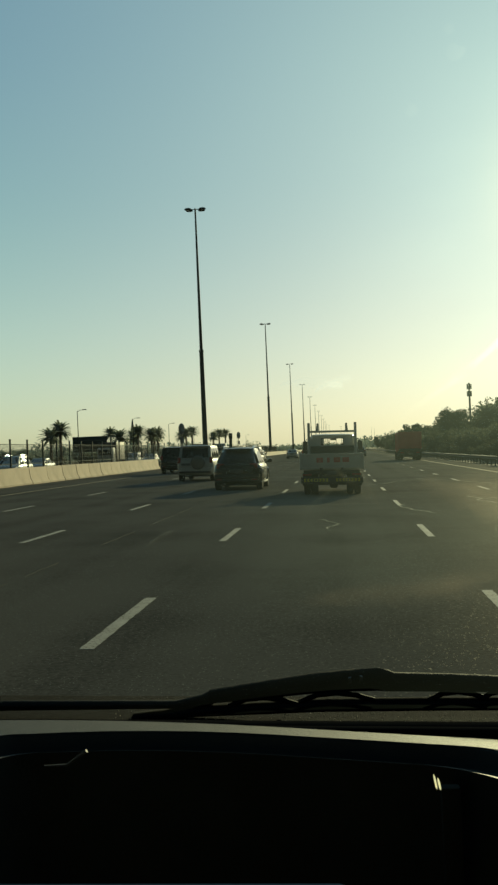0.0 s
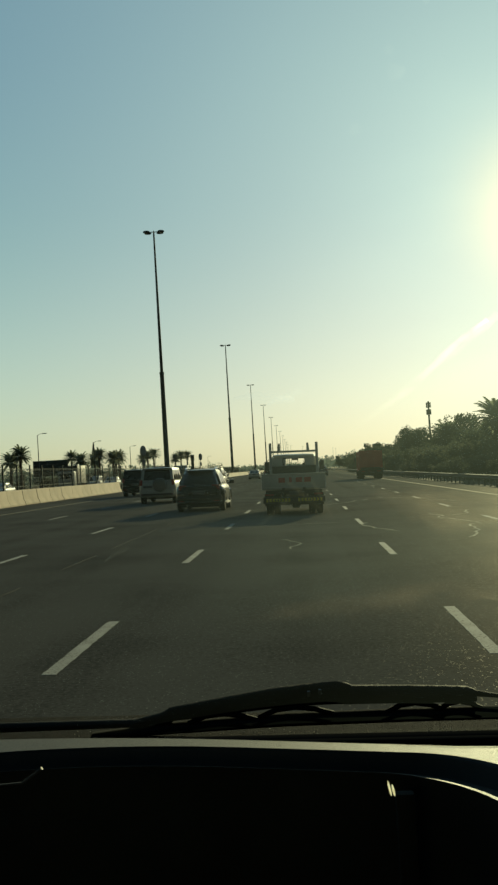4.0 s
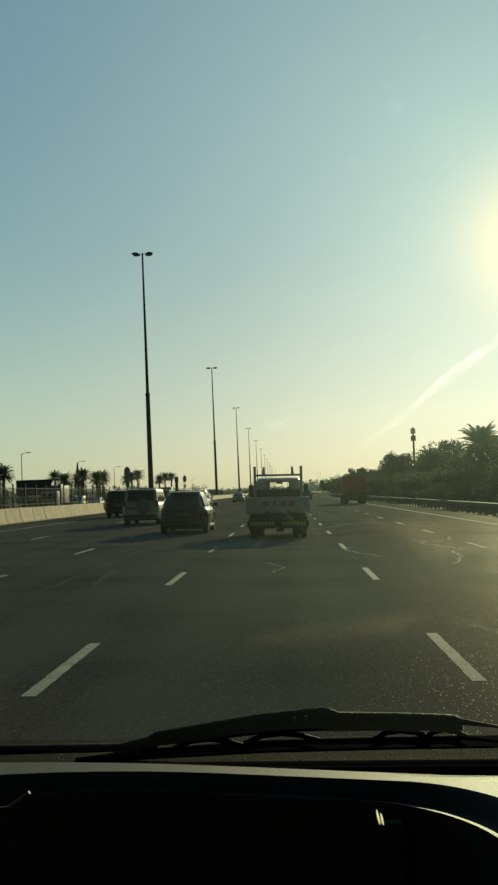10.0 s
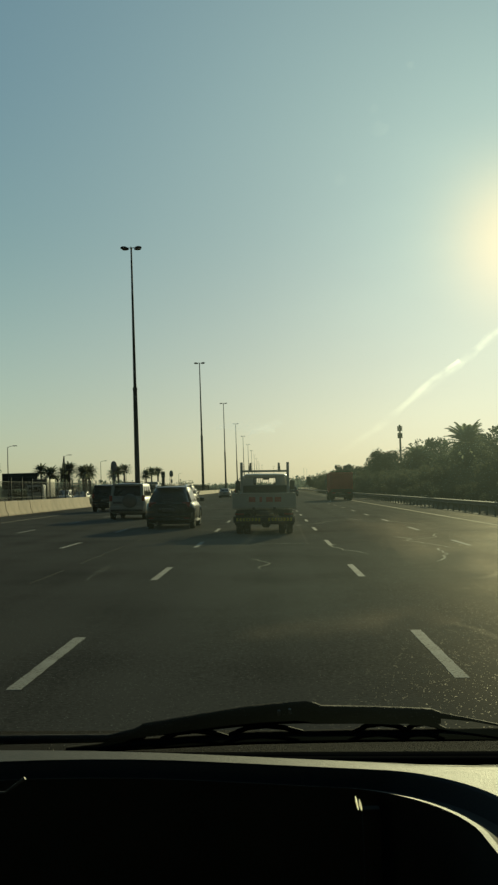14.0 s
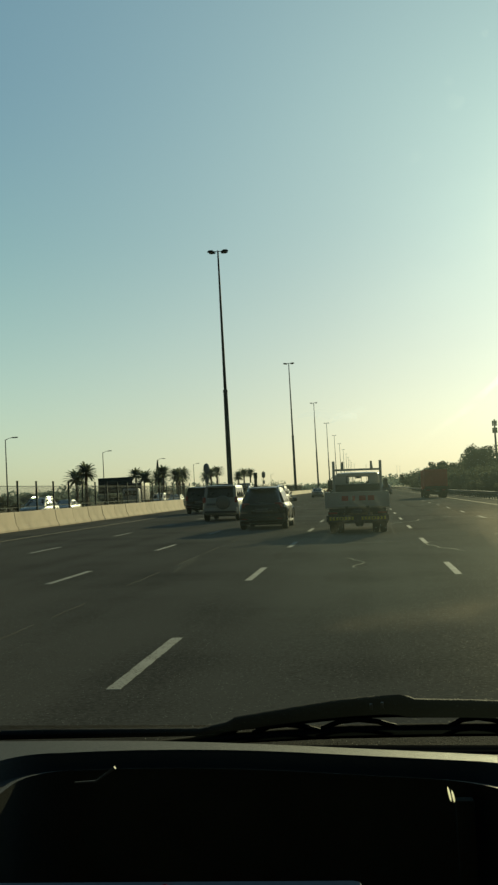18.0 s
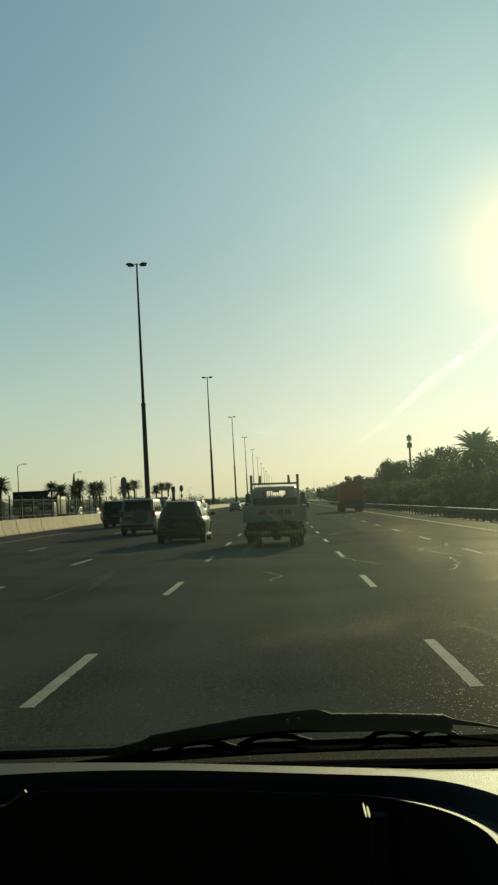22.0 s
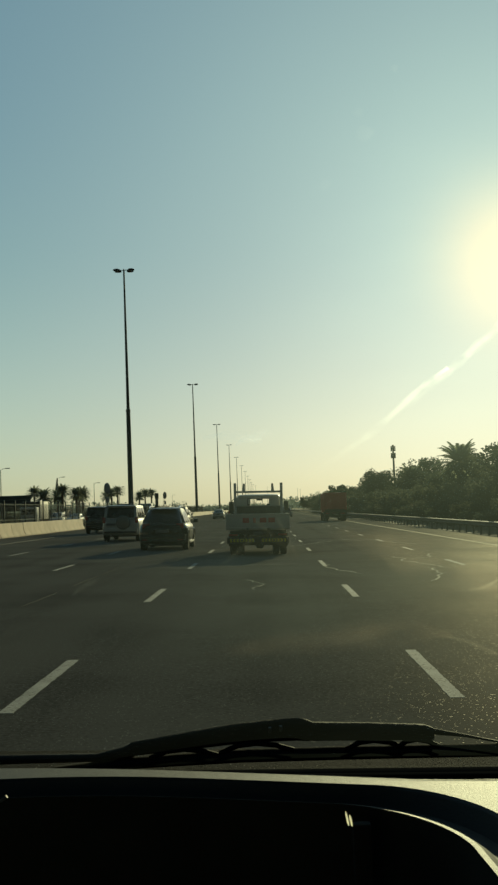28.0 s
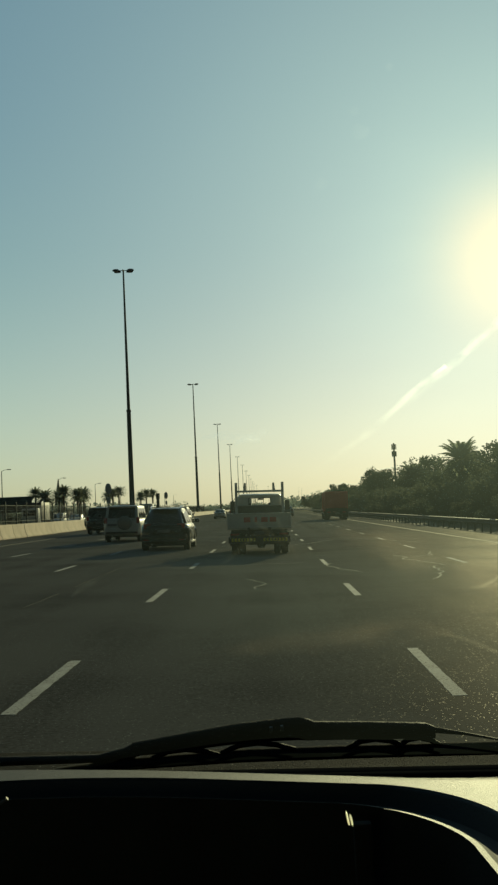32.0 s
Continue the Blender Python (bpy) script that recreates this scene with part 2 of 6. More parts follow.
def asphalt_material(name, tone):
    """Dark asphalt: aggregate grain, lighter wheel tracks along the lanes, patches and stains."""
    m = bpy.data.materials.new(name)
    m.use_nodes = True
    t = m.node_tree
    t.nodes.remove(t.nodes["Principled BSDF"])
    co = t.nodes.new("ShaderNodeTexCoord")
    long_map = t.nodes.new("ShaderNodeMapping")
    long_map.inputs["Scale"].default_value = (0.9, 0.02, 1)
    t.links.new(co.outputs["Object"], long_map.inputs[0])
    streak, patch, grain = (t.nodes.new("ShaderNodeTexNoise") for _ in range(3))
    streak.inputs["Scale"].default_value, streak.inputs["Detail"].default_value = 1.0, 5
    patch.inputs["Scale"].default_value, patch.inputs["Detail"].default_value = 0.25, 6
    grain.inputs["Scale"].default_value, grain.inputs["Detail"].default_value = 30.0, 6
    t.links.new(long_map.outputs[0], streak.inputs["Vector"])
    for n in (patch, grain):
        t.links.new(co.outputs["Object"], n.inputs["Vector"])
    vor = t.nodes.new("ShaderNodeTexVoronoi")
    vor.inputs["Scale"].default_value = 120.0
    t.links.new(co.outputs["Object"], vor.inputs["Vector"])
    a1, a2, a3 = (t.nodes.new("ShaderNodeMath") for _ in range(3))
    for a, k in ((a1, 0.6), (a2, 0.95), (a3, -0.28)):
        a.operation = "MULTIPLY_ADD"
        a.inputs[1].default_value = k
    t.links.new(streak.outputs["Fac"], a1.inputs[0])
    t.links.new(patch.outputs["Fac"], a1.inputs[2])
    t.links.new(grain.outputs["Fac"], a2.inputs[0])
    t.links.new(a1.outputs[0], a2.inputs[2])
    t.links.new(vor.outputs["Distance"], a3.inputs[0])
    t.links.new(a2.outputs[0], a3.inputs[2])
    # scattered pale stones; some of the sun's glitter is put into their colour
    split, pick = t.nodes.new("ShaderNodeSeparateColor"), t.nodes.new("ShaderNodeMath")
    pick.operation, pick.inputs[1].default_value = "GREATER_THAN", 0.988
    t.links.new(vor.outputs["Color"], split.inputs[0])
    t.links.new(split.outputs[0], pick.inputs[0])
    ramp = t.nodes.new("ShaderNodeValToRGB")
    e = ramp.color_ramp.elements
    e[0].position = 0.6
    e[0].color = (tone * 0.80, tone * 0.715, tone * 0.585, 1)
    e[1].position = 0.96
    e[1].color = (tone * 1.45, tone * 1.30, tone * 1.04, 1)
    # two paler wheel tracks in each lane
    across, wave_in, wave, tracked = t.nodes.new("ShaderNodeSeparateXYZ"), t.nodes.new("ShaderNodeMath"), t.nodes.new("ShaderNodeMath"), t.nodes.new("ShaderNodeMath")
    wave_in.operation, wave_in.inputs[1].default_value, wave_in.inputs[2].default_value = "MULTIPLY_ADD", 4 * math.pi / 3.67, -2 * 1.52 * 2 * math.pi / 3.67 + math.pi
    wave.operation = "COSINE"
    tracked.operation, tracked.inputs[1].default_value = "MULTIPLY_ADD", 0.045
    t.links.new(co.outputs["Object"], across.inputs[0])
    t.links.new(across.outputs[0], wave_in.inputs[0])
    t.links.new(wave_in.outputs[0], wave.inputs[0])
    t.links.new(wave.outputs[0], tracked.inputs[0])
    t.links.new(a3.outputs[0], tracked.inputs[2])
    level = t.nodes.new("ShaderNodeMath")
    level.operation, level.inputs[1].default_value = "SUBTRACT", 0.235
    t.links.new(tracked.outputs[0], level.inputs[0])
    t.links.new(level.outputs[0], ramp.inputs[0])
    rr = t.nodes.new("ShaderNodeMapRange")
    rr.inputs["To Min"].default_value, rr.inputs["To Max"].default_value = 0.45, 0.65
    t.links.new(patch.outputs["Fac"], rr.inputs[0])
    flat, gloss, blend = t.nodes.new("ShaderNodeBsdfDiffuse"), t.nodes.new("ShaderNodeBsdfAnisotropic"), t.nodes.new("ShaderNodeMixShader")
    flat.inputs["Roughness"].default_value = 0.6
    gloss.inputs["Color"].default_value = (0.9, 0.85, 0.75, 1)
    blend.inputs[0].default_value = 0.035
    stones = t.nodes.new("ShaderNodeMix")
    stones.data_type = "RGBA"
    stones.inputs[7].default_value = (tone * 2.6, tone * 2.5, tone * 1.9, 1)
    t.links.new(pick.outputs[0], stones.inputs[0])
    t.links.new(ramp.outputs[0], stones.inputs[6])
    t.links.new(stones.outputs[2], flat.inputs["Color"])
    t.links.new(rr.outputs[0], gloss.inputs["Roughness"])
    # the pale stones are polished and glint against the sun
    glint = t.nodes.new("ShaderNodeMath")
    glint.operation, glint.inputs[1].default_value = "MULTIPLY_ADD", 0.07
    t.links.new(pick.outputs[0], glint.inputs[0])
    # the sheen grows where the road is seen flat
    flatness, sheen, sheen_most = t.nodes.new("ShaderNodeLayerWeight"), t.nodes.new("ShaderNodeMath"), t.nodes.new("ShaderNodeMath")
    sheen.operation, sheen.inputs[1].default_value = "POWER", 9.0
    sheen_most.operation, sheen_most.inputs[1].default_value = "MULTIPLY", 0.028
    t.links.new(flatness.outputs["Facing"], sheen.inputs[0])
    t.links.new(sheen.outputs[0], sheen_most.inputs[0])
    t.links.new(sheen_most.outputs[0], glint.inputs[2])
    t.links.new(glint.outputs[0], blend.inputs[0])
    t.links.new(flat.outputs[0], blend.inputs[1])
    t.links.new(gloss.outputs[0], blend.inputs[2])
    t.links.new(blend.outputs[0], t.nodes["Material Output"].inputs[0])
    bp = t.nodes.new("ShaderNodeBump")
    bp.inputs["Strength"].default_value, bp.inputs["Distance"].default_value = 0.12, 0.010
    t.links.new(grain.outputs["Fac"], bp.inputs["Height"])
    for n in (flat, gloss):
        t.links.new(bp.outputs[0], n.inputs["Normal"])
    return m


def leaf_material(name, color, thin_share=0.45):
    """Leaves: matt on the lit side, letting some sun through."""
    m = mat(name, color, rough=0.8, vary=0.5, scale=0.8, fine=9.0, bump=0.0, spec=0.06, random_tint=0.35)
    t = m.node_tree
    b = t.nodes["Principled BSDF"]
    thin, mix = t.nodes.new("ShaderNodeBsdfTranslucent"), t.nodes.new("ShaderNodeMixShader")
    mix.inputs[0].default_value = thin_share
    t.links.new(b.inputs["Base Color"].links[0].from_socket, thin.inputs["Color"])
    t.links.new(b.outputs[0], mix.inputs[1])
    t.links.new(thin.outputs[0], mix.inputs[2])
    t.links.new(mix.outputs[0], t.nodes["Material Output"].inputs[0])
    return m


def worn_paint(name, color, under, scale, worn):
    """Road paint rubbed through to the asphalt in small specks and larger patches."""
    m = mat(name, color, 0.9, vary=0.25, scale=3.0, fine=90, bump=0.2, spec=0.05)
    t = m.node_tree
    b = t.nodes["Principled BSDF"]
    co, speck, patch, both, cut, mix = (t.nodes.new("ShaderNode" + k) for k in ("TexCoord", "TexNoise", "TexNoise", "Math", "MapRange", "Mix"))
    speck.inputs["Scale"].default_value, speck.inputs["Detail"].default_value, speck.inputs["Roughness"].default_value = scale, 8, 0.75
    patch.inputs["Scale"].default_value, patch.inputs["Detail"].default_value = 2.2, 3
    both.operation, both.inputs[1].default_value = "MULTIPLY_ADD", 0.35
    cut.inputs["From Min"].default_value, cut.inputs["From Max"].default_value = worn + 0.17, worn + 0.29
    mix.data_type = "RGBA"
    mix.inputs[6].default_value = (*under, 1)
    for n in (speck, patch):
        t.links.new(co.outputs["Object"], n.inputs["Vector"])
    t.links.new(patch.outputs["Fac"], both.inputs[0])
    t.links.new(speck.outputs["Fac"], both.inputs[2])
    t.links.new(both.outputs[0], cut.inputs[0])
    t.links.new(cut.outputs[0], mix.inputs[0])
    t.links.new(b.inputs["Base Color"].links[0].from_socket, mix.inputs[7])
    t.links.new(mix.outputs[2], b.inputs["Base Color"])
    return m


ASPHALT = asphalt_material("asphalt", 0.088)
ASPHALT_FAR = asphalt_material("old asphalt", 0.055)
PAINT_WHITE = worn_paint("worn white road paint", (0.215, 0.213, 0.196), (0.06, 0.054, 0.044), 26.0, 0.36)
PAINT_YELLOW = worn_paint("worn yellow road paint", (0.24, 0.205, 0.125), (0.07, 0.062, 0.05), 18.0, 0.38)
PAINT_FADED = worn_paint("faded yellow road paint", (0.17, 0.15, 0.10), (0.07, 0.062, 0.05), 14.0, 0.46)
TAR = mat("pale crack sealant", (0.23, 0.22, 0.175), 0.9, vary=0.4, scale=5, spec=0.03)
SEAM_FILL = mat("worn seam filler", (0.085, 0.08, 0.065), 0.9, vary=0.4, scale=5, spec=0.03)
SAND = mat("dusty sand", (0.11, 0.088, 0.058), 0.95, vary=0.4, scale=0.12, fine=8, bump=0.5, spec=0.03)
CONCRETE = mat("weathered concrete", (0.40, 0.325, 0.235), 0.9, vary=0.28, scale=0.9, fine=30, bump=0.3, random_tint=0.25, spec=0.1)
GALV = mat("galvanised steel", (0.085, 0.08, 0.07), 0.6, 0.3, vary=0.25, scale=1.5, fine=25, random_tint=0.2)
RAIL_STEEL = mat("dusty weathered guardrail steel", (0.085, 0.074, 0.058), 0.75, 0.0, vary=0.3, scale=1.5, fine=25, random_tint=0.2, spec=0.2)
POLE_STEEL = mat("dark painted steel", (0.052, 0.054, 0.046), 0.75, 0.0, vary=0.25, scale=0.6, fine=20, spec=0.08)
FENCE_GREEN = mat("dark green coated steel", (0.022, 0.034, 0.03), 0.75, 0.0, vary=0.3, spec=0.08)
LENS = mat("lamp lens", (0.45, 0.45, 0.42), 0.2, vary=0.1)
BARK = mat("dry bark", (0.10, 0.075, 0.05), 0.95, vary=0.4, scale=4, fine=30, bump=0.6)
LEAF = leaf_material("dusty green leaves", (0.052, 0.060, 0.042), 0.36)
LEAF_DRY = leaf_material("olive green leaves", (0.064, 0.069, 0.048), 0.36)
# far leaves: aerial haze is put into this paler, greyer colour
LEAF_HAZED = leaf_material("grey green leaves paled for haze", (0.11, 0.13, 0.115), 0.6)
# frond colour lifted to stand for the haze over the palms
PALM_LEAF = leaf_material("palm fronds", (0.15, 0.16, 0.115), 0.72)
RUBBER = mat("black rubber", (0.012, 0.012, 0.012), 0.95, vary=0.2, spec=0.03)
RIM = mat("silver alloy", (0.30, 0.30, 0.30), 0.35, 0.85, vary=0.1)
CAR_GLASS = mat("tinted car glass", (0.008, 0.009, 0.009), 0.08, vary=0.1, bump=0.0, spec=0.32)
CHROME = mat("chrome", (0.6, 0.6, 0.6), 0.15, 1.0, vary=0.05, bump=0.0)
TAIL_RED = mat("red tail lamp plastic", (0.17, 0.012, 0.010), 0.2, vary=0.15, bump=0.0)
PLATE = mat("number plate white", (0.10, 0.10, 0.098), 0.5, vary=0.1, bump=0.0)
INK = mat("black print", (0.02, 0.02, 0.02), 0.6, vary=0.1, bump=0.0)
BLACK_TRIM = mat("black plastic trim", (0.02, 0.02, 0.02), 0.6, vary=0.25)
DASH = mat("grey grained dashboard plastic", (0.0205, 0.0190, 0.0155), 0.60, vary=0.55, scale=24, fine=900, bump=0.16, spec=0.20)
DASH_DARK = mat("black grained dashboard plastic", (0.042, 0.040, 0.034), 0.7, vary=0.2, scale=6, fine=500, bump=0.08, spec=0.08)
WIPER_BLACK = mat("satin black wiper steel", (0.009, 0.009, 0.009), 0.7, vary=0.25, scale=12, fine=120, spec=0.03)
TRAY_BLACK = mat("black flocked tray lining", (0.032, 0.032, 0.028), 1.0, vary=0.3, scale=8, fine=600, bump=0.1, spec=0.0)
COWL = mat("dusty black cowl plastic", (0.006, 0.0057, 0.0052), 0.95, vary=0.9, scale=60, fine=500, bump=0.5, spec=0.03)
GRAIN = mat("pale sand grains", (0.42, 0.38, 0.30), 0.8, vary=0.4, scale=300, bump=0.0)
AMBER = translucent("cream plastic of the clip glint", (1.0, 0.97, 0.86))
FRIT = mat("matt black ceramic print", (0.008, 0.008, 0.008), 1.0, vary=0.2, spec=0.0, bump=0.0)
# dust film whose weight and cool tone also stand for distance haze
WINDSCREEN = dusty_glass("dusty windscreen glass with haze veil", 0.0037, 0.0088, 3.4, (1.0, 1.0, 3.2), 35, tone=(0.65, 0.80, 0.79), side=(-0.2, 0.30, 1.1, 0.6), foot=(1.34, 1.52, 0.36, 1.0))
SMEAR = dusty_glass("dusty smear", -0.0003, 0.0033, 30.0, (1, 1, 1.4), tone=(0.92, 0.97, 0.95), bend=0.85)
SMEAR_FAINT = dusty_glass("faint end of the smear", 0.0, 0.012, 24.0, (1, 1, 1.4), tone=(0.92, 0.97, 0.95), bend=0.85)
ARC = dusty_glass("wiped arc of dust", 0.0003, 0.0048, 26.0, (1, 1, 1.5), tone=(0.95, 0.9, 0.8))
HAZE = dusty_glass("faint cloudy film", -0.0002, 0.0022, 12.0, (1, 1, 1.5), tone=(0.97, 0.80, 0.64))
STREAK = dusty_glass("wiped streaks", 0.0, 0.0019, 18.0, (1, 1, 1.5), tone=(0.86, 0.86, 0.78))
SMUDGE = dusty_glass("greasy smudge", 0.0027, 0.0135, 30.0, (1, 1, 1.5), tone=(0.9, 0.95, 0.9))
SPECK = dusty_glass("dust specks", 0.006, 0.030, 900.0, (1, 1, 1), tone=(0.40, 0.70, 1.0))
CLOUDY = dusty_glass("cloudy finger mark", 0.022, 0.12, 30.0, (1, 1, 1.4), tone=(0.95, 0.97, 1.0), bend=0.85)
DROP = dusty_glass("dried drops", 0.0008, 0.0062, 9.0, (1, 1, 1), tone=(0.95, 0.97, 1.0), bend=1.2)
CABIN = mat("dark cabin lining", (0.02, 0.02, 0.02), 0.9, vary=0.2)
BOX_WHITE = mat("white plastic box", (0.27, 0.30, 0.33), 0.5, vary=0.08, bump=0.05)
RED_PRINT = mat("red print", (0.5, 0.03, 0.04), 0.5, vary=0.1, bump=0.0)
MARK_RED = mat("faded red lettering paint", (0.24, 0.014, 0.014), 0.6, vary=0.2, bump=0.0)
BEIGE_WALL = mat("beige plaster", (0.20, 0.17, 0.13), 0.9, vary=0.15, scale=0.3)


def paint(name, color, metal=0.1, coat=0.7, spec=0.2):
    return mat(name, color, 0.5, metal, vary=0.12, scale=1.2, fine=14, bump=0.01, coat=coat, spec=spec)


# ---- mesh helpers ----


def finish(bm, material, name, sharp=35):
    bmesh.ops.recalc_face_normals(bm, faces=bm.faces)
    me = bpy.data.meshes.new(name)
    bm.to_mesh(me)
    bm.free()
    me.materials.append(material)
    if sharp:
        me.shade_smooth()
        me.set_sharp_from_angle(angle=radians(sharp))
    return me


def part(name, bm, material, parent=None, label="", sharp=35):
    """Links a bmesh as one mesh object under a thing or a part."""
    ob = new(name, finish(bm, material, name, sharp))
    ob.parent = parent
    if label:
        tagged(ob, label)
    return ob


def shared(name, mesh, parent, m=None):
    ob = new(name, mesh)
    ob.parent = parent
    if m is not None:
        ob.matrix_basis = m
    return ob


def thing(name, m, label, category, group="", kind=""):
    ob = new(name)
    ob.matrix_basis = m
    ob.empty_display_size = 0.2
    return tagged(ob, label, category, group, kind)


def add_box(bm, c, s, bev=0.0, rot=None):
    """A box of centre c and size s, its edges rounded by bev."""
    r = bmesh.ops.create_cube(bm, size=1.0)
    vs = r["verts"]
    bmesh.ops.scale(bm, vec=s, verts=vs)
    if bev:
        es = list({e for v in vs for e in v.link_edges})
        out = bmesh.ops.bevel(bm, geom=es, offset=bev, segments=2, affect="EDGES", profile=0.6)
        vs = list({v for f in out["faces"] for v in f.verts} | {v for v in vs if v.is_valid})
    if rot is not None:
        bmesh.ops.transform(bm, matrix=rot, verts=vs)
    bmesh.ops.translate(bm, vec=c, verts=vs)
    return vs


def box(c, s, bev=0.0, rot=None):
    bm = bmesh.new()
    add_box(bm, c, s, bev, rot)
    return bm


def loft(bm, rings, cap=True, closed=True):
    """Skins rings of equal length; caps the ends."""
    vr = [[bm.verts.new(p) for p in r] for r in rings]
    n = len(vr[0])
    for a, b in zip(vr, vr[1:]):
        for i in range(n if closed else n - 1):
            j = (i + 1) % n
            bm.faces.new((a[i], a[j], b[j], b[i]))
    if cap:
        bm.faces.new(vr[0][::-1])
        bm.faces.new(vr[-1])
    return bm


def tube(bm, pts, radii, n=8, cap=True):
    """A tapered tube along points."""
    pts = [Vector(p) for p in pts]
    if not isinstance(radii, (list, tuple)):
        radii = [radii] * len(pts)
    rings = []
    for i, p in enumerate(pts):
        d = (pts[min(i + 1, len(pts) - 1)] - pts[max(i - 1, 0)]).normalized()
        u = d.cross(Vector((0, 0, 1)) if abs(d.z) < 0.9 else Vector((1, 0, 0))).normalized()
        w = d.cross(u)
        rings.append([p + (u * math.cos(2 * math.pi * k / n) + w * math.sin(2 * math.pi * k / n)) * radii[i] for k in range(n)])
    return loft(bm, rings, cap)


def disc_x(bm, profile, n=20, c=(0, 0, 0)):
    """A solid turned about the x axis from (x, radius) pairs."""
    rings = [[Vector((x + c[0], r * math.cos(2 * math.pi * k / n) + c[1], r * math.sin(2 * math.pi * k / n) + c[2])) for k in range(n)] for x, r in profile]
    return loft(bm, rings)


FALL = 0.023  # crossfall of the carriageway, rising to the median
LEAN = math.degrees(math.atan(FALL))


def gz(x):
    return -FALL * x


def on_road(x, y, turn=0.0):
    return pose(x, y, gz(x), 0, LEAN, turn)

# ---- ground and road ----
ROAD_L, ROAD_R = -16.0, 11.2
bm = bmesh.new()
xs = [-2500, -300, -44, -21.5, -16.3, 11.4, 12.5, 16, 40, 300, 2500]
zs = [0.0, 0.1, 0.18, 0.22, gz(-16.3) - 0.06, gz(11.4) - 0.06, -0.36, -0.2, 0.0, 0.0, 0.0]
ys = [-400, -60, -10, 20, 60, 150, 400, 1000, 3500]
grid = [[bm.verts.new((x, y, z)) for x, z in zip(xs, zs)] for y in ys]
for a, b in zip(grid, grid[1:]):
    for i in range(len(xs) - 1):
        bm.faces.new((a[i], a[i + 1], b[i + 1], b[i]))
ground = part("ground", bm, SAND, sharp=0)
tagged(ground, "dusty pale sand verge and open ground", "ground", kind="structure")


def slab(x0, x1, y0, y1, z0, z1, thick):
    bm = bmesh.new()
    n = 24
    rings = []
    for k in range(n + 1):
        y = y0 + (y1 - y0) * (k / n) ** 2
        rings.append([(x0, y, z0), (x1, y, z1), (x1, y, z1 - thick), (x0, y, z0 - thick)])
    return loft(bm, rings)


road = part("road", slab(ROAD_L, ROAD_R, -80, 2600, gz(ROAD_L), gz(ROAD_R), 0.15), ASPHALT, sharp=20)
tagged(road, "wide dark grey asphalt motorway carriageway with worn wheel tracks", "road", kind="structure")
road_far = part("road_opposite", slab(-42.0, -21.0, -80, 2600, 0.30, 0.36, 0.25), ASPHALT_FAR, sharp=20)
tagged(road_far, "opposite asphalt carriageway behind the median fence", "road", kind="structure")

SEAM_X = -4.2
LANE = 3.67
LINES = [1.52 + LANE * k for k in (-3, -2, -1, 0, 1)]
EDGE_L, EDGE_R = 1.52 - 4 * LANE, 1.52 + 2 * LANE
PERIOD, DASH_LEN = 9.1, 2.7
# worn, slightly ragged dash of paint
rnd = random.Random(5)


def dash_mesh(seed):
    r = random.Random(seed)
    bm = bmesh.new()
    n = 28
    rings = []
    for k in range(n + 1):
        y = DASH_LEN * (k / n - 0.5)
        l, q = -0.062 + r.uniform(-0.004, 0.005), 0.062 + r.uniform(-0.005, 0.004)
        rings.append([(l, y, 0.003), (q, y, 0.003), (q, y, -0.002), (l, y, -0.002)])
    loft(bm, rings)
    return finish(bm, PAINT_WHITE, "lane_dash", 0)


DASHES = [dash_mesh(s) for s in range(4)]
for i, x in enumerate(LINES):
    start = (9.4, 9.2, 9.1, 9.5, 9.0)[i]
    for k in range(0, 34):
        y = start + k * PERIOD
        shared("lane_dash", DASHES[(k + i) % 4], road, on_road(x, y))


def edge_line(name, x, y0, y1, w, material, parent):
    bm = bmesh.new()
    r = random.Random(11)
    rings = []
    y = y0
    while y < y1:
        j = r.uniform(-0.006, 0.006)
        rings.append([(x - w / 2 + j, y, gz(x - w / 2) + 0.004), (x + w / 2 + j, y, gz(x + w / 2) + 0.004),
                      (x + w / 2 + j, y, gz(x) - 0.01), (x - w / 2 + j, y, gz(x) - 0.01)])
        y += 2.0 if y < 80 else 20.0
    loft(bm, rings)
    return part(name, bm, material, parent, sharp=0)


edge_line("edge_line", EDGE_L, -20, 1500, 0.2, PAINT_FADED, road)
edge_line("edge_line", EDGE_R, -20, 1500, 0.2, PAINT_YELLOW, road)


# meandering pale crack sealant on the asphalt
def crack(x0, y0, heading, length, width, seed):
    r = random.Random(seed)
    bm = bmesh.new()
    x, y, a = x0, y0, heading
    rings = []
    n = int(length / 0.22)
    for k in range(n):
        w = width * r.uniform(0.5, 1.2) * (0.3 if k in (0, n - 1) else 1)
        dx, dy = math.sin(a), math.cos(a)
        px, py = dy * w / 2, -dx * w / 2
        rings.append([(x - px, y - py, gz(x - px) + 0.004), (x + px, y + py, gz(x + px) + 0.004),
                      (x + px, y + py, gz(x) - 0.004), (x - px, y - py, gz(x) - 0.004)])
        a += r.uniform(-0.45, 0.45)
        a += (heading - a) * 0.25
        x, y = x + dx * 0.22, y + dy * 0.22
    loft(bm, rings)
    part("crack_seal", bm, TAR, road, sharp=0)


